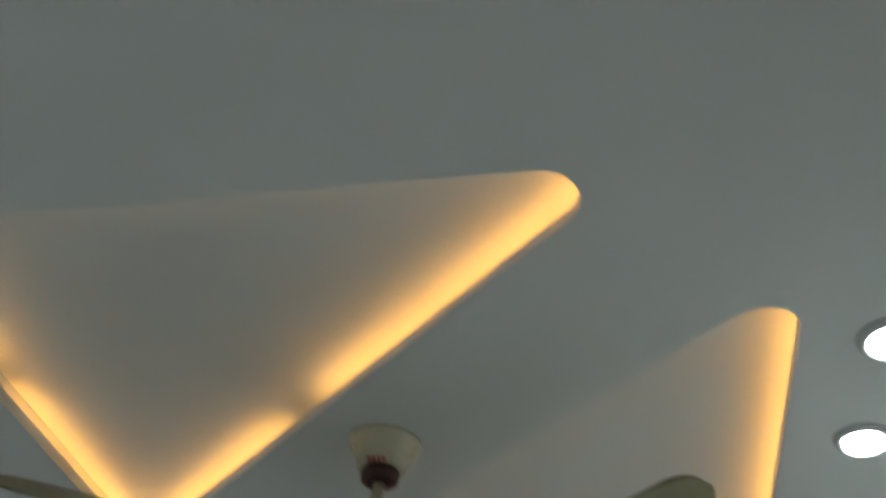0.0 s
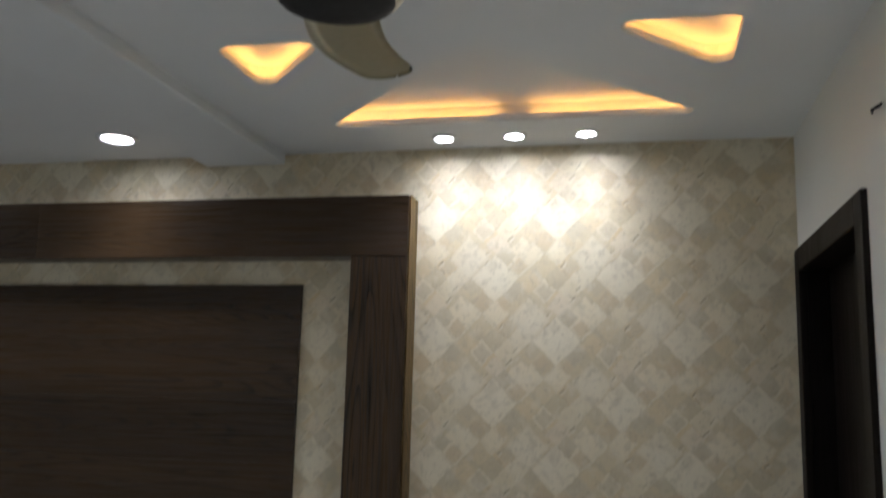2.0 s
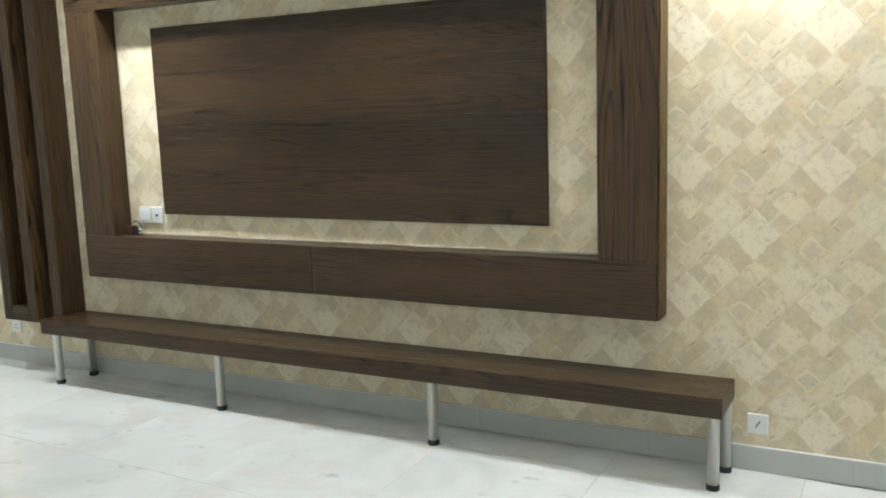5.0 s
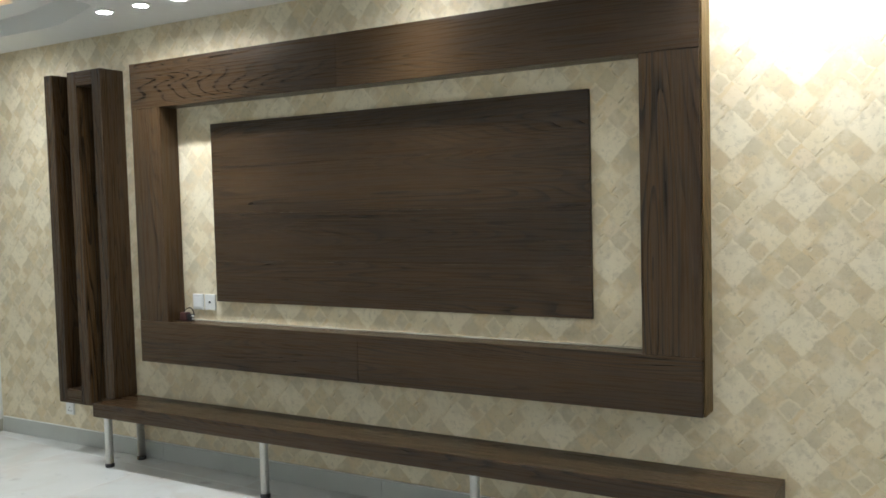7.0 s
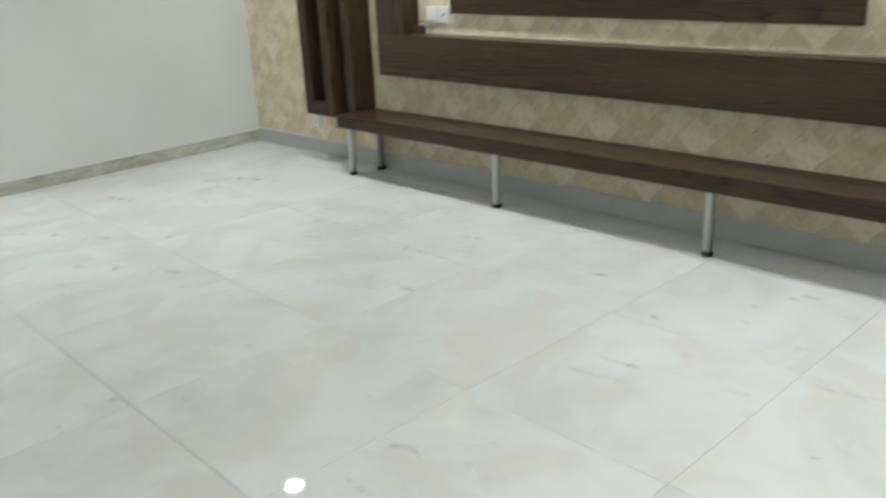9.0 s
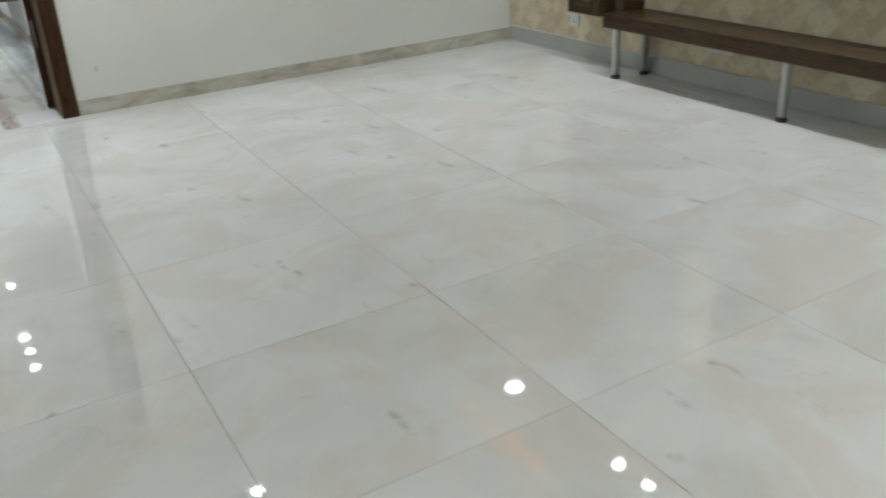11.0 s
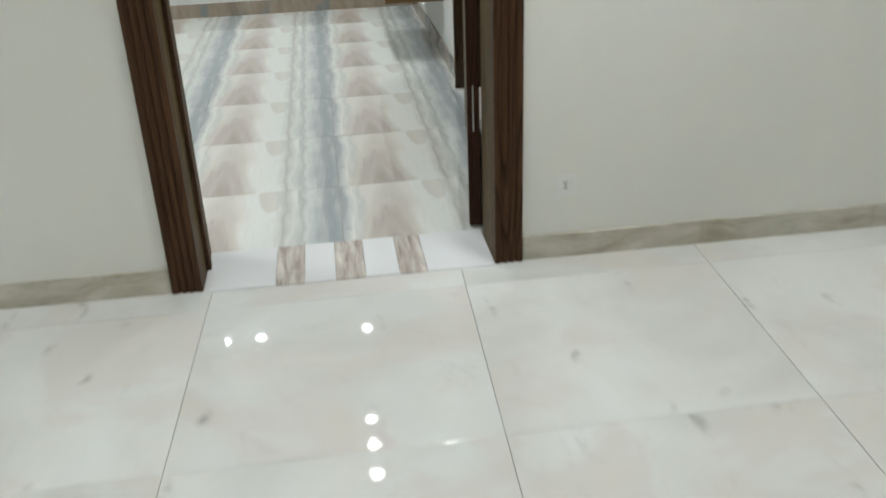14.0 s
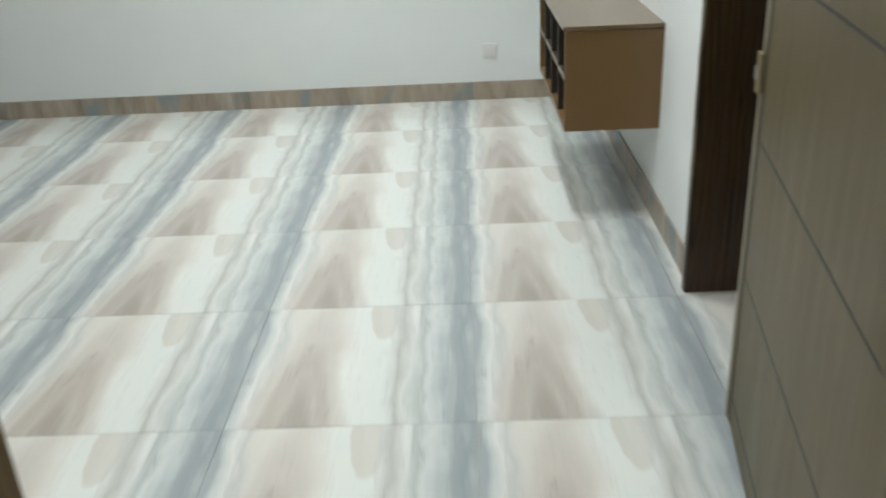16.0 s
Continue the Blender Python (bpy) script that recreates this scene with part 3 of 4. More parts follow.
# ---------------------------------------------------------------- downlights


def downlight(at, k, lens):
    root = empty("downlight", (at[0], at[1], Z), "round white recessed ceiling downlight, switched on", "downlight", "ceiling downlights")
    part("trim_ring", lathe([(0.0395 * k, -0.0005), (0.0395 * k, -0.010), (0.042 * k, -0.013), (0.047 * k, -0.013), (0.052 * k, -0.008), (0.054 * k, 0.0)], 32), TRIM, root, "white trim ring")
    beam = bpy.data.lights.new("beam", "SPOT")
    beam.energy, beam.color = BEAM_POWER * (1.25 if k > 1 else 1.0), (0.93, 1.0, 1.03)
    beam.spot_size, beam.spot_blend, beam.shadow_soft_size = radians(105), 1.0, 0.036 * k
    spot = new("beam", beam)
    spot.parent = root
    spot.location = (0, 0, -0.016)
    part("lens", lathe([(0.039 * k, -0.0015), (0.026 * k, -0.0022), (0.0, -0.0025)], 28), lens, root, "bright glowing lens")
    return root


lamp_places = [(5.13, -0.18), (5.43, -0.18), (5.73, -0.18), (3.69, -0.36), (1.83, -0.445), (2.11, -0.437), (2.39, -0.43),
               (0.62, -0.46), (0.62, -2.65), (0.62, -2.95), (0.62, -3.26), (6.355, -2.61), (6.355, -2.31), (6.355, -2.02), (4.465, -2.02),
               # south row is unseen, added opposite the north lamps to light this side
               (0.68, -5.40), (1.83, -5.47), (2.09, -5.47), (2.35, -5.47), (3.69, -5.47), (5.13, -5.5), (5.43, -5.5), (5.73, -5.5),
               (-2.10, -3.67), (-2.42, -3.67), (-2.72, -3.67), (-4.02, -3.62), (-4.03, -4.53), (-4.03, -4.83), (-4.03, -5.15), (-0.68, -3.70),
               (-0.68, -5.15), (-0.68, -4.83), (-2.42, -6.4)]
large = [(3.69, -0.36), (0.62, -0.46), (4.465, -2.02), (0.68, -5.40), (3.69, -5.47), (-0.68, -3.70)]
small_lamp = downlight(lamp_places[0], 1.0, LENS)
large_lamp = downlight(large[0], 1.75, LENS_LARGE)
for p in lamp_places[1:]:
    if p != large[0]:
        copy_thing(large_lamp if p in large else small_lamp, pose(p[0], p[1], Z))

# ---------------------------------------------------------------- ceiling fan


def ceiling_fan(x, y):
    root = empty("ceiling_fan", (x, y, Z), "cream three-blade ceiling fan hanging from a short rod", "ceiling fan")
    part("canopy", lathe([(0.078, 0.0), (0.076, -0.008), (0.058, -0.035), (0.050, -0.062), (0.040, -0.066), (0.0, -0.066)], 36), CREAM, root, "cream canopy cup")
    part("collar", lathe([(0.036, -0.064), (0.040, -0.070), (0.038, -0.088), (0.024, -0.093), (0.0, -0.093)], 30), MAROON, root, "dark maroon collar")
    part("rod", lathe([(0.0125, -0.085), (0.0125, -0.225)], 20), CREAM, root)
    part("lower_collar", lathe([(0.030, -0.212), (0.036, -0.217), (0.036, -0.226), (0.0, -0.230)], 28), MAROON, root, "dark maroon lower collar")
    part("motor_housing", lathe([(0.034, -0.222), (0.052, -0.232), (0.072, -0.262), (0.096, -0.300), (0.124, -0.325), (0.134, -0.345), (0.132, -0.365), (0.116, -0.392), (0.104, -0.402)], 48), CREAM, root, "cream bell-shaped motor housing")
    part("bottom_cover", lathe([(0.105, -0.398), (0.103, -0.404), (0.080, -0.408), (0.0, -0.410)], 44), BLACK, root, "black round bottom cover")
    # the maker's badge is a few plain red bars
    for k in range(4):
        bm = box(-0.003, -0.0745, -0.006, 0.003, -0.071, 0.006)
        ob = part("badge_bar", bm, RED, root, "small red printed bar")
        ob.matrix_basis = pose(-0.012 + 0.010 * k, 0.012, -0.034, 28)
    for k, a in enumerate((-22, 101, 218)):
        bm = bmesh.new()
        steps, across = 56, 6
        grid = []
        for i in range(steps + 1):
            s = i / steps
            r = 0.105 + 0.575 * s
            wide = 0.076 + 0.008 * math.sin(min(s * 1.6, 1) * math.pi / 2) - 0.024 * s
            if s > 0.88:
                wide *= max(1 - ((s - 0.88) / 0.1202) ** 2.2, 0.0) ** 0.5
            mid = 0.035 * math.sin(s * math.pi) - 0.055 * s * s + 0.005
            row = []
            for j in range(across + 1):
                q = (j / across - 0.5) * 2
                yy = mid + q * wide
                zz = -0.338 + 0.055 * s - 0.24 * q * wide - 0.008 * q * q
                row.append(bm.verts.new((r, yy, zz)))
            grid.append(row)
        for i in range(steps):
            for j in range(across):
                f = bm.faces.new((grid[i][j], grid[i + 1][j], grid[i + 1][j + 1], grid[i][j + 1]))
                f.smooth = True
        bmesh.ops.solidify(bm, geom=bm.faces[:], thickness=0.006)
        blade = part("blade", bm, BLADE, root, "curved cream fan blade")
        blade.matrix_basis = pose(0, 0, 0, 0, 0, a)
        bm = box(0.098, -0.030, -0.352, 0.150, 0.030, -0.342, 0.004)
        part("bracket", bm, CHROME, blade, "polished blade bracket")
        for j in range(4):
            fin = box(0.128, -0.034 + 0.020 * j, -0.362, 0.139, -0.028 + 0.020 * j, -0.334, 0.001)
            part("clip", fin, PLASTIC, blade, "pale upright clip")
    return root


ceiling_fan(5.42, -2.335)

# ---------------------------------------------------------------- television wall
root = empty("tv_wall_frame", (3.33, 0, 0.636), "dark stained wooden box frame on the wallpapered wall", "wall frame")
root_inv = Matrix.Translation((-3.33, 0, -0.636))


def local(ob, inv):
    ob.matrix_parent_inverse = inv
    return ob


FX0, FX1, FZ0, FZ1, FY = 1.637, 4.972, 0.636, 2.400, -0.135
IX0, IX1, IZ0, IZ1 = 1.875, 4.720, 0.882, 2.134
for x0, x1 in ((FX0, 3.160), (3.1612, FX1)):
    local(part("top_rail", box(x0, FY, IZ1, x1, 0, FZ1, 0.002), WOOD_H, root), root_inv)
for x0, x1 in ((FX0, 3.240), (3.2412, FX1)):
    local(part("bottom_rail", box(x0, FY, FZ0, x1, 0, IZ0, 0.002), WOOD_H, root), root_inv)
local(part("left_stile", box(FX0 + 0.001, FY + 0.001, IZ0, IX0, 0, IZ1, 0.003), WOOD_V, root), root_inv)
local(part("right_stile", box(IX1, FY + 0.001, IZ0, FX1 - 0.001, 0, IZ1, 0.003), WOOD_V, root), root_inv)
local(part("edge_moulding", box(FX1, FY + 0.010, FZ0, FX1 + 0.008, -0.002, FZ1, 0.003), OLIVE_WOOD, root, "narrow olive brown lipping on the side"), root_inv)
# highlight where the ledge meets the wall, built as a pale strip
local(part("ledge_lipping", box(IX0, -0.016, IZ0, IX1, -0.002, IZ0 + 0.006, 0.002), SKIRT, root, "pale strip for the highlight along the back of the ledge"), root_inv)

root = empty("tv_back_panel", (3.31, 0, 1.003), "dark stained wood veneer panel for a television", "wall panel")
inv = Matrix.Translation((-3.31, 0, -1.003))
for z0, z1 in ((1.003, 1.238), (1.2383, 1.508), (1.5083, 1.776), (1.7763, 2.023)):
    local(part("veneer_board", box(2.163, -0.022, z0, 4.457, 0.0, z1, 0.0008), WOOD_H, root), inv)

root = empty("decor_column", (1.15, 0, 0.327), "dark wooden meander column fixed to the wallpapered wall", "wall decor")
inv = Matrix.Translation((-1.15, 0, -0.327))
CY = -0.17
local(part("outer_stile", box(0.885, CY, 0.327, 0.965, 0, 2.399, 0.003), WOOD_V, root), inv)
local(part("bottom_link", box(0.966, CY, 0.327, 1.109, 0, 0.415, 0.003), WOOD_H, root), inv)
local(part("middle_stile", box(1.110, CY, 0.327, 1.192, 0, 2.399, 0.003), WOOD_V, root), inv)
local(part("top_link", box(1.193, CY, 2.311, 1.337, 0, 2.399, 0.003), WOOD_H, root), inv)
local(part("inner_stile", box(1.338, CY, 0.389, 1.420, 0, 2.399, 0.003), WOOD_V, root), inv)

# long low bench under the frame
root = empty("tv_bench", (3.3, -0.15, 0.0), "long low dark wooden bench on chrome legs", "bench")
inv = Matrix.Translation((-3.3, 0.15, 0))
local(part("bench_top", box(1.365, -0.290, 0.303, 5.264, -0.001, 0.387, 0.004), WOOD_H, root), inv)
for x, y in ((1.455, -0.255), (2.695, -0.255), (3.968, -0.255), (5.228, -0.255), (1.50, -0.055), (5.240, -0.055)):
    leg = part("leg", lathe([(0.0235, 0.022), (0.0235, 0.300), (0.033, 0.301), (0.033, 0.3035)], 24), CHROME, root, "round chrome leg")
    leg.matrix_parent_inverse = inv
    leg.matrix_basis = pose(x, y, 0)
    foot = part("foot_cap", lathe([(0.026, 0.0), (0.0275, 0.003), (0.0265, 0.020), (0.024, 0.024), (0.0, 0.024)], 22), RUBBER, leg, "black rubber foot cap")

# ---------------------------------------------------------------- sockets and switches


def wall_plate(name, w, h, label, category, rockers=0, holes=0, dot=False, slashes=(), ink=None):
    """Built in the x-z plane facing -y, centre at the origin."""
    ob = empty(name, (0, 0, 0), label, category)
    part("plate", box(-w / 2, -0.010, -h / 2, w / 2, 0.002, h / 2, 0.003), PLASTIC, ob)
    for k in range(rockers):
        rw = (w - 0.02) / rockers
        x0 = -w / 2 + 0.01 + k * rw
        part("rocker", box(x0 + 0.002, -0.014, -h * 0.32, x0 + rw - 0.002, -0.009, h * 0.32, 0.002), PLASTIC, ob)
    for k in range(holes):
        a = math.tau * (k / 3 + 0.25)
        b = lathe([(0.0045, 0.0), (0.0045, 0.0012)], 12)
        bmesh.ops.rotate(b, verts=b.verts, matrix=Matrix.Rotation(math.pi / 2, 3, "X"))
        bmesh.ops.translate(b, verts=b.verts, vec=(0.014 * math.cos(a), -0.0100, 0.014 * math.sin(a) - 0.004))
        part("pin_hole", b, BLACK, ob, "dark pin hole")
    for tilt in slashes:
        bar = part("mark", box(-0.0022, -0.0112, -0.017, 0.0022, -0.0095, 0.017), ink, ob, "thin printed stroke")
        bar.matrix_basis = pose(0, 0, 0, 0, tilt, 0)
    if dot:
        part("knob", box(-0.006, -0.017, -0.006, 0.006, -0.009, 0.006, 0.003), BLACK, ob, "small dark knob")
    return ob


def place(ob, x, y, z, turn=0.0):
    ob.matrix_basis = pose(x, y, z, 0, 0, turn)
    return ob


place(wall_plate("light_switch", 0.086, 0.092, "white switch plate on the wallpapered wall", "switch", 1), 6.092, 0, 0.959)
place(wall_plate("light_switch", 0.160, 0.094, "wide white switch panel on the wallpapered wall", "switch", 4), 6.222, 0, 0.960)
place(wall_plate("wall_socket", 0.082, 0.086, "white wall socket beside the bench", "socket", 0, 0, False, (28,), BLACK), 5.359, 0, 0.204)
place(wall_plate("wall_socket", 0.084, 0.092, "white socket beside the television panel", "socket", 1), 1.995, 0, 0.993)
place(wall_plate("aerial_socket", 0.082, 0.092, "white aerial socket beside the television panel", "socket", 0, 0, True), 2.092, 0, 0.993)
place(wall_plate("wall_socket", 0.082, 0.078, "white wall socket below the decor column", "socket", 0, 3), 0.76, 0, 0.232)
place(wall_plate("wall_socket", 0.084, 0.078, "white wall socket behind the bench", "socket", 0, 3), 2.005, 0, 0.242)
place(wall_plate("wall_socket", 0.084, 0.078, "white wall socket behind the bench", "socket", 0, 3), 2.104, 0, 0.242)
flush = wall_plate("wall_socket", 0.066, 0.072, "white wall socket on the white wall", "socket", 0, 0, False, (22, -22), GREY_INK)
flush.matrix_basis = pose(0, -3.008, 0.258, 0, 0, 90) @ Matrix.Diagonal((1, 0.35, 1, 1))
place(wall_plate("wall_socket", 0.084, 0.084, "white wall socket in the bedroom", "socket", 1), BW, -3.585, 0.281, 90)

# loose connector and wires on the frame's ledge
root = empty("cable_connector", (1.942, -0.05, 0.884), "dark cable connector with loose wires on the ledge", "cable")
part("housing", box(-0.035, -0.022, 0.0, 0.012, 0.018, 0.050, 0.004), MAROON, root)
part("plug", box(0.016, -0.016, 0.0, 0.046, 0.014, 0.040, 0.004), BLACK, root)
for k in range(2):
    b = lathe([(0.006, 0.0), (0.006, 0.010), (0.0, 0.012)], 12)
    tip = part("plug_tip", b, PLASTIC, root, "white plug tip")
    tip.matrix_basis = pose(0.047, -0.004, 0.012 + 0.018 * k, 0, 90, 0)


def wire(name, pts, r, material, label, category, parent=None):
    cu = bpy.data.curves.new(name, "CURVE")
    cu.dimensions, cu.bevel_depth, cu.bevel_resolution = "3D", r, 2
    sp = cu.splines.new("NURBS")
    sp.points.add(len(pts) - 1)
    for p, c in zip(sp.points, pts):
        p.co = (*c, 1)
    sp.use_endpoint_u, sp.order_u = True, 3
    cu.materials.append(material)
    tmp = bpy.data.objects.new(name, cu)
    me = bpy.data.meshes.new_from_object(tmp)
    bpy.data.objects.remove(tmp)
    ob = new(name, me)
    ob.parent = parent
    return tagged(ob, label, category)


w = wire("wire", [(-0.03, 0.0, 0.045), (-0.02, 0.02, 0.075), (0.02, 0.03, 0.07), (0.03, 0.03, 0.03)], 0.003, BLACK, "thin black wire", "", root)
wire("wire_stub", [(6.563, -1.205, 2.345), (6.545, -1.25, 2.342), (6.542, -1.30, 2.327), (6.551, -1.335, 2.329)], 0.004, BLACK, "short black wire stub sticking out of the wall", "wire")

# ---------------------------------------------------------------- doors


def fluted_post(x0, x1, y0, y1, z0, z1, flutes_y):
    """A casing with round-bottomed grooves on its +x face."""
    bm = bmesh.new()
    pts = [(x0, y0), (x1, y0)]
    for g in flutes_y:
        for k in range(7):
            a = math.pi * k / 6
            pts.append((x1 - 0.006 * math.sin(a), g - 0.006 * math.cos(a)))
    pts += [(x1, y1), (x0, y1)]
    lo = [bm.verts.new((p[0], p[1], z0)) for p in pts]
    hi = [bm.verts.new((p[0], p[1], z1)) for p in pts]
    for k in range(len(pts)):
        bm.faces.new((lo[k], lo[(k + 1) % len(pts)], hi[(k + 1) % len(pts)], hi[k]))
    bm.faces.new(lo[::-1])
    bm.faces.new(hi)
    bmesh.ops.recalc_face_normals(bm, faces=bm.faces)
    return bm


door = structure("door_1", box(-0.268, -4.262, 2.324, 0.0, -3.198, 2.38), FRAME_WOOD, "open brown wooden door in a grooved walnut frame", "door")
part("left_casing", fluted_post(-0.010, 0.018, -4.310, -4.214, 0, 2.435, (-4.285, -4.262, -4.239)), FRAME_WOOD, door)
part("right_casing", fluted_post(-0.010, 0.018, -3.248, -3.155, 0, 2.435, (-3.224, -3.201, -3.178)), FRAME_WOOD, door)
part("top_casing", box(0.0, -4.214, 2.318, 0.018, -3.248, 2.435, 0.002), FRAME_WOOD, door)
part("left_jamb", box(-0.27, -4.258, 0, -0.011, -4.214, 2.324, 0.003), OLIVE_WOOD, door)
part("right_jamb", box(-0.212, -3.248, 0, -0.011, -3.202, 2.324, 0.003), OLIVE_WOOD, door, "olive brown jamb board")
# shade in the gap between jamb and leaf is put in as black
part("rebate", box(-0.269, -3.224, 0, -0.213, -3.202, 2.324, 0.001), RUBBER, door, "rebate groove, its shade coloured black")
part("left_stop", box(-0.16, -4.213, 0, -0.125, -4.201, 2.323, 0.002), FRAME_WOOD, door)
leaf = make("door_leaf", box(0.0, -0.020, 0.012, 1.17, 0.020, 2.318, 0.002), LEAF_WOOD, door)
tagged(leaf, "flush brown door leaf with thin grooves")
leaf.matrix_basis = pose(-0.285, -3.262, 0, 0, 0, 180 - 8.6)
# the grooves' inner shade is drawn with thin black strips on the face
for z in (0.085, 0.415, 0.745, 1.100, 1.440, 1.780, 2.110):
    part("groove", box(0.20, 0.0195, z, 1.12, 0.0206, z + 0.006), RUBBER, leaf, "thin black strip drawn as a shaded groove")
part("hinge_stile", box(0.001, 0.0200, 0.012, 0.110, 0.0225, 2.316, 0.001), RED_WOOD, leaf, "reddish brown strip along the hinge side")
part("seam", box(1.128, 0.0195, 0.012, 1.137, 0.0207, 2.316), RUBBER, leaf, "dark seam beside the edge band")
part("edge_stile", box(1.138, 0.0200, 0.012, 1.171, 0.025, 2.316, 0.003), TAN_EDGE, leaf, "tan edge band")
part("hinge_edge", box(-0.002, -0.0195, 0.014, 0.0, 0.0222, 2.314, 0.0005), RED_WOOD, leaf, "reddish brown edge")
plate = part("latch_plate", box(1.136, 0.025, 0.845, 1.170, 0.034, 0.935, 0.004), BRASS, leaf, "aged brass lock plate")
part("latch_bolt", box(1.146, 0.034, 0.875, 1.160, 0.039, 0.905, 0.003), STEEL, plate, "steel latch bolt")
for z in (0.37, 1.28, 1.78):
    part("hinge", box(-0.0045, -0.002, z, -0.001, 0.005, z + 0.165, 0.001), HINGE, leaf, "dull brass butt hinge")

door = structure("door_2", box(ROOM_E + 0.001, -1.058, 2.072, ROOM_E + 0.18, -0.082, 2.107), BLACK_WOOD, "closed very dark brown wooden door in a dark frame", "door")
part("far_casing", box(ROOM_E - 0.018, -0.100, 0, ROOM_E + 0.012, -0.012, 2.159, 0.004), BLACK_WOOD, door)
part("near_casing", box(ROOM_E - 0.018, -1.110, 0, ROOM_E + 0.012, -1.018, 2.159, 0.004), BLACK_WOOD, door)
part("top_casing", box(ROOM_E - 0.018, -1.018, 2.069, ROOM_E + 0.012, -0.100, 2.159, 0.004), BLACK_WOOD, door)
part("door_leaf", box(ROOM_E + 0.095, -1.046, 0.008, ROOM_E + 0.135, -0.092, 2.070, 0.002), BLACK_WOOD, door)
part("far_jamb", box(ROOM_E + 0.012, -0.092, 0, ROOM_E + 0.18, -0.082, 2.072, 0.001), BLACK_WOOD, door)
part("near_jamb", box(ROOM_E + 0.012, -1.058, 0, ROOM_E + 0.18, -1.046, 2.072, 0.001), BLACK_WOOD, door)
structure("wall_east_backing", box(ROOM_E + 0.2, -1.2, 0, ROOM_E + 0.25, 0.0, 2.3), WALL, "plain wall behind the closed door", "wall")

door = structure("door_3", box(-2.139, BN + 0.002, 2.05, -1.241, BN + 0.158, 2.09), FRAME_WOOD, "dark wooden frame of a second bedroom doorway", "door")
part("far_jamb", box(-2.150, BN - 0.036, 0, -2.115, BN + 0.175, 2.05, 0.003), WOOD_V, door)
part("near_jamb", box(-1.270, BN - 0.012, 0, -1.236, BN + 0.175, 2.05, 0.003), WOOD_V, door)

# ---------------------------------------------------------------- bedroom cabinet
root = empty("floating_cabinet", (-3.25, BN, 0.36), "brown laminate wall-hung cabinet with two rows of open dark pigeonholes", "cabinet")
inv = Matrix.Translation((3.25, -BN, -0.36))
CX0, CX1, CF = -3.76, -2.752, -3.375
local(part("end_panel", box(CX1 - 0.018, CF, 0.362, CX1, BN, 0.735, 0.002), CABINET_WOOD, root), inv)
local(part("end_panel", box(CX0, CF, 0.362, CX0 + 0.018, BN, 0.735, 0.002), CABINET_WOOD, root), inv)
local(part("bottom_board", box(CX0 + 0.0185, CF, 0.362, CX1 - 0.0185, BN, 0.380, 0.002), CABINET_WOOD, root), inv)
local(part("back_board", box(CX0 + 0.0185, BN - 0.010, 0.3805, CX1 - 0.0185, BN, 0.735, 0.001), DARK_INNER, root, "dark back board"), inv)
local(part("top_board", box(CX0 - 0.008, CF - 0.008, 0.736, CX1 + 0.007, BN, 0.752, 0.002), CABINET_TOP, root, "glossy laminate top"), inv)
for k in range(1, 4):
    x0 = CX0 + (CX1 - CX0) * k / 4
    local(part("divider", box(x0 - 0.009, CF + 0.001, 0.3805, x0 + 0.009, BN - 0.0105, 0.735, 0.002), DARK_INNER, root, "dark upright divider"), inv)
for k in range(4):
    x0, x1 = CX0 + (CX1 - CX0) * k / 4, CX0 + (CX1 - CX0) * (k + 1) / 4
    shelf = local(part("shelf", box(x0 + 0.0185, CF + 0.006, 0.546, x1 - 0.0185, BN - 0.0105, 0.562, 0.001), DARK_INNER, root, "dark shelf"), inv)
    part("edge_band", box(x0 + 0.0185, CF + 0.002, 0.546, x1 - 0.0185, CF + 0.0055, 0.562), TAN_EDGE, shelf, "pale edge band").matrix_parent_inverse = Matrix.Identity(4)

# ---------------------------------------------------------------- skirtings


def skirting(name, material, label, runs, along, depth_lo, depth_hi, height, pitch):
    """A row of skirting tiles with hairline joints; the backing strip sits 2 mm behind their face."""
    bm = bmesh.new()
    for lo, hi in runs:
        if along == "x":
            add_box(bm, lo, depth_lo + 0.002, 0, hi, depth_hi, height - 0.002)
        else:
            add_box(bm, depth_lo, lo, 0, depth_hi - 0.002, hi, height - 0.002)
    base = structure(name, bm, GROUT_PALE, label, "skirting")
    for lo, hi in runs:
        count = max(1, round((hi - lo) / pitch))
        for k in range(count):
            a, b = lo + (hi - lo) * k / count + 0.0008, lo + (hi - lo) * (k + 1) / count - 0.0008
            if along == "x":
                tile = box(a, depth_lo, 0, b, depth_hi - 0.001, height, 0.0015)
            else:
                tile = box(depth_lo + 0.001, a, 0, depth_hi, b, height, 0.0015)
            part("skirting_tile", tile, material, base)


skirting("baseboard_north", SKIRT_N, "pale grey tile skirting", [(0.012, ROOM_E - 0.02)], "x", -0.011, 0.0, 0.104, 0.77)
# the skirting's lit top edge, put in as a thin white strip
structure("baseboard_highlight", box(0.012, -0.0105, 0.1045, ROOM_E - 0.02, 0.0, 0.109, 0.001), PLASTIC, "white strip for the lit top edge of the skirting", "skirting")
skirting("baseboard_west", SKIRT, "beige tile skirting", [(ROOM_S, -4.312), (-3.152, -0.012)], "y", 0.0, 0.011, 0.086, 0.6)
structure("baseboard_east", box(ROOM_E - 0.011, ROOM_S, 0, ROOM_E, -1.112, 0.086, 0.002), SKIRT, "beige tile skirting", "skirting")
skirting("baseboard_bedroom_west", STREAK_SKIRT, "brown and grey streaked tile skirting", [(BS, BN - 0.012)], "y", BW, BW + 0.011, 0.104, 0.65)
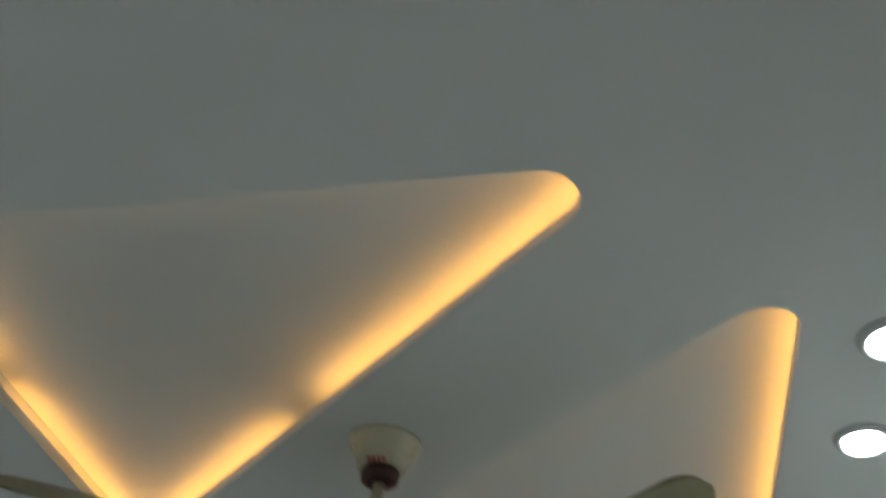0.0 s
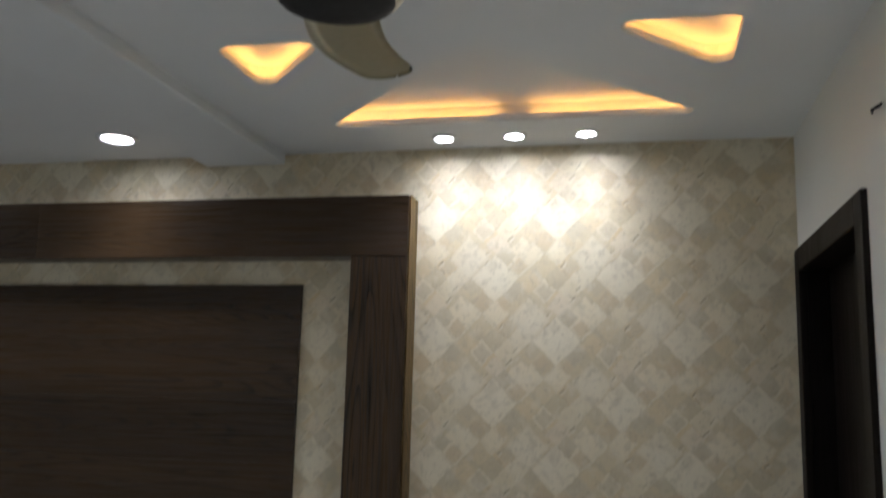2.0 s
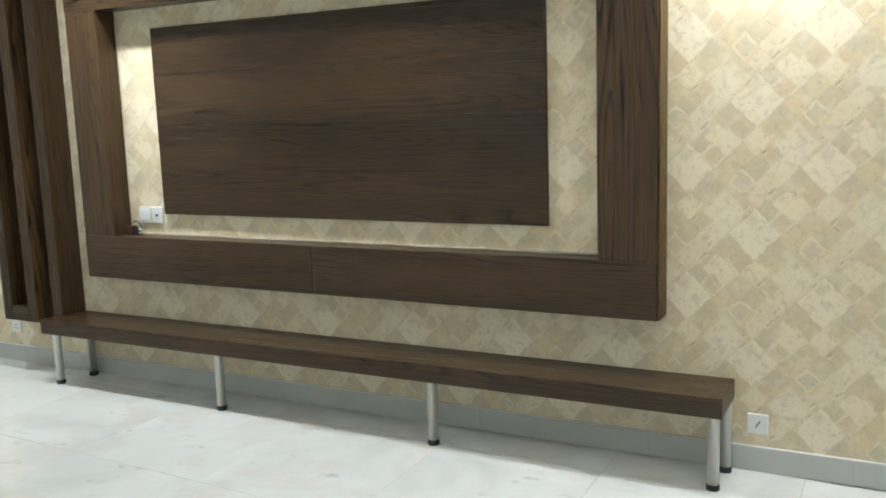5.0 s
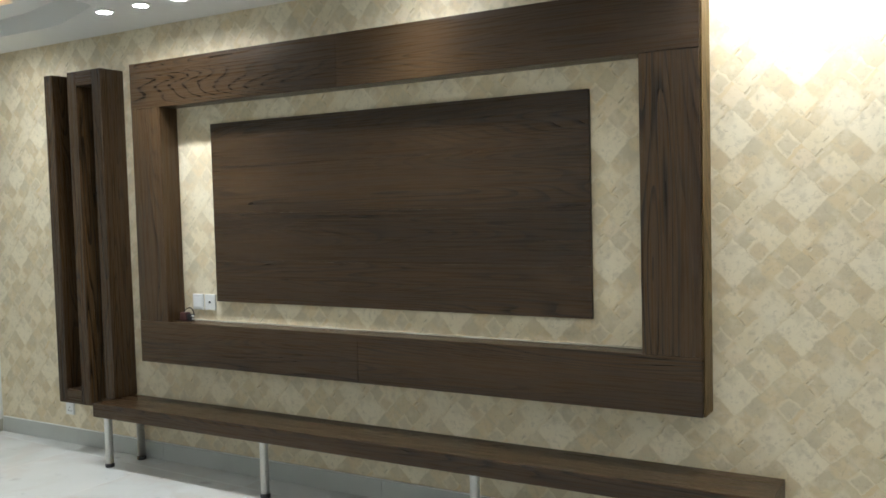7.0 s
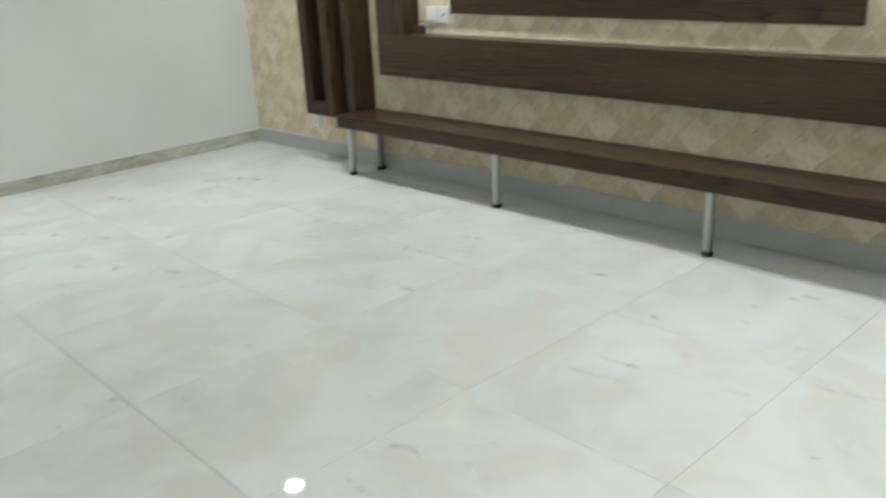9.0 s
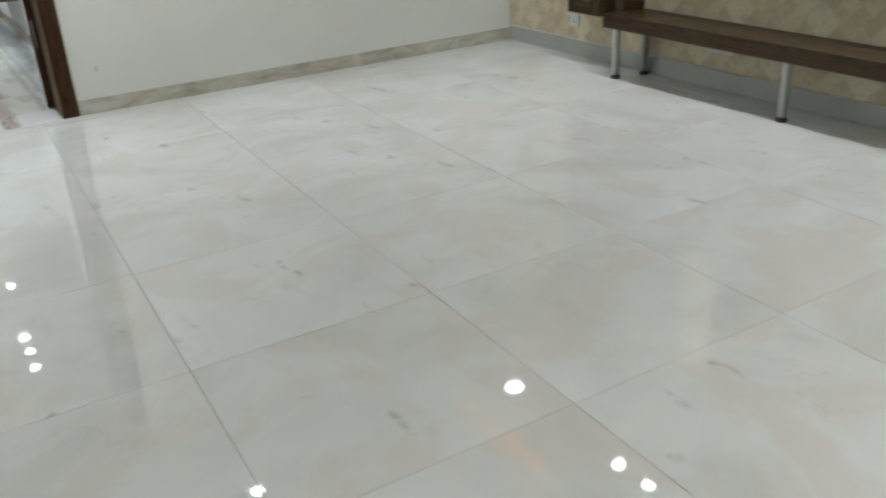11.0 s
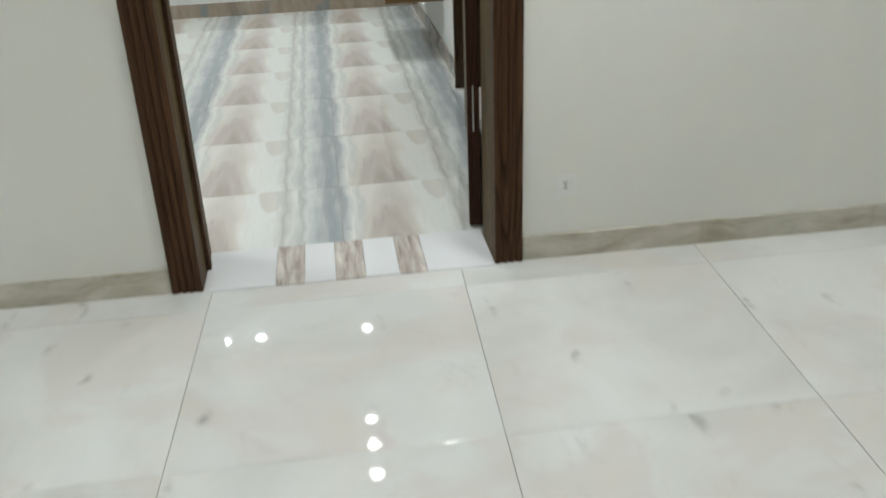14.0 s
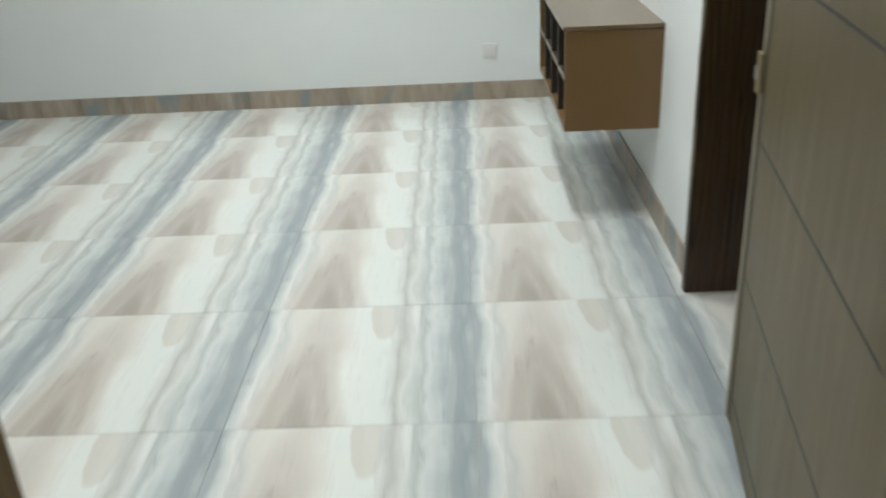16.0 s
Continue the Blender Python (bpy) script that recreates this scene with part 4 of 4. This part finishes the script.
skirting("baseboard_bedroom_north", STREAK_SKIRT, "grey streaked tile skirting", [(BW + 0.012, -2.152), (-1.234, -0.272)], "x", BN - 0.011, BN, 0.104, 0.65)

# ---------------------------------------------------------------- floors, tile by tile


LEAN = -0.035      # the tile rows run a little askew to the walls


def tile_field(parent, xs, ys, gap_x, gap_y, material):
    cache = {}
    for x0, x1 in zip(xs, xs[1:]):
        for y0, y1 in zip(ys, ys[1:]):
            w, d = round(x1 - x0 - gap_x, 4), round(y1 - y0 - gap_y, 4)
            if w < 0.02 or d < 0.02:
                continue
            if (w, d) not in cache:
                me = bpy.data.meshes.new("tile")
                b = box(0, 0, -0.012, w, d, 0, 0.0006)
                for v in b.verts:
                    v.co.y += LEAN * v.co.x
                b.to_mesh(me)
                b.free()
                me.materials.append(material)
                cache[(w, d)] = me
            ob = new("tile", cache[(w, d)])
            ob.location = (x0 + gap_x / 2, y0 + gap_y / 2 + LEAN * x0, 0.0)
            ob.parent = parent


def spaced(lo, hi, start, pitch):
    k = math.ceil((lo - start) / pitch + 1e-6)
    out = [lo]
    while start + k * pitch < hi - 0.01:
        if start + k * pitch > lo + 0.01:
            out.append(start + k * pitch)
        k += 1
    return out + [hi]


floor = structure("floor", box(0.0, ROOM_S, -0.10, ROOM_E + 0.2, 0.0, -0.0035), GROUT, "polished cream marble-look floor tiles", "floor")
tile_field(floor, spaced(0.0, ROOM_E + 0.2, 4.005, 0.772), spaced(ROOM_S - 0.1, 0.18, -3.365, 0.818), 0.0012, 0.0020, MARBLE)

bed = structure("floor_bedroom", box(BW, BS, -0.10, -0.262, -1.7, -0.0035), GROUT_PALE, "glossy streaked grey and brown floor tiles", "floor")
# these tiles carry one print, so each mesh keeps its own place
for x0, x1 in zip(spaced(BW, -0.262, -1.45, 0.65), spaced(BW, -0.262, -1.45, 0.65)[1:]):
    for y0, y1 in zip(spaced(BS, -1.7, -3.745, 0.665), spaced(BS, -1.7, -3.745, 0.665)[1:]):
        b = box(x0 + 0.0008, y0 + 0.0008, -0.012, x1 - 0.0008, y1 - 0.0008, 0, 0.0008)
        part("tile", b, STREAK, bed)

sill = structure("threshold", box(-0.262, -4.258, -0.10, 0.0, -3.202, -0.0035), GROUT, "white marble door sill with brown inlaid strips", "threshold")
cuts = [-4.2125, -3.980, -3.885, -3.782, -3.683, -3.570, -3.478, -3.2495]
for k, (y0, y1) in enumerate(zip(cuts, cuts[1:])):
    b = box(-0.2605, y0 + 0.0005, -0.012, 0.0285, y1 - 0.0005, 0.004, 0.0008)
    part("sill_strip", b, SILL_WHITE if k % 2 == 0 else INLAY, sill)
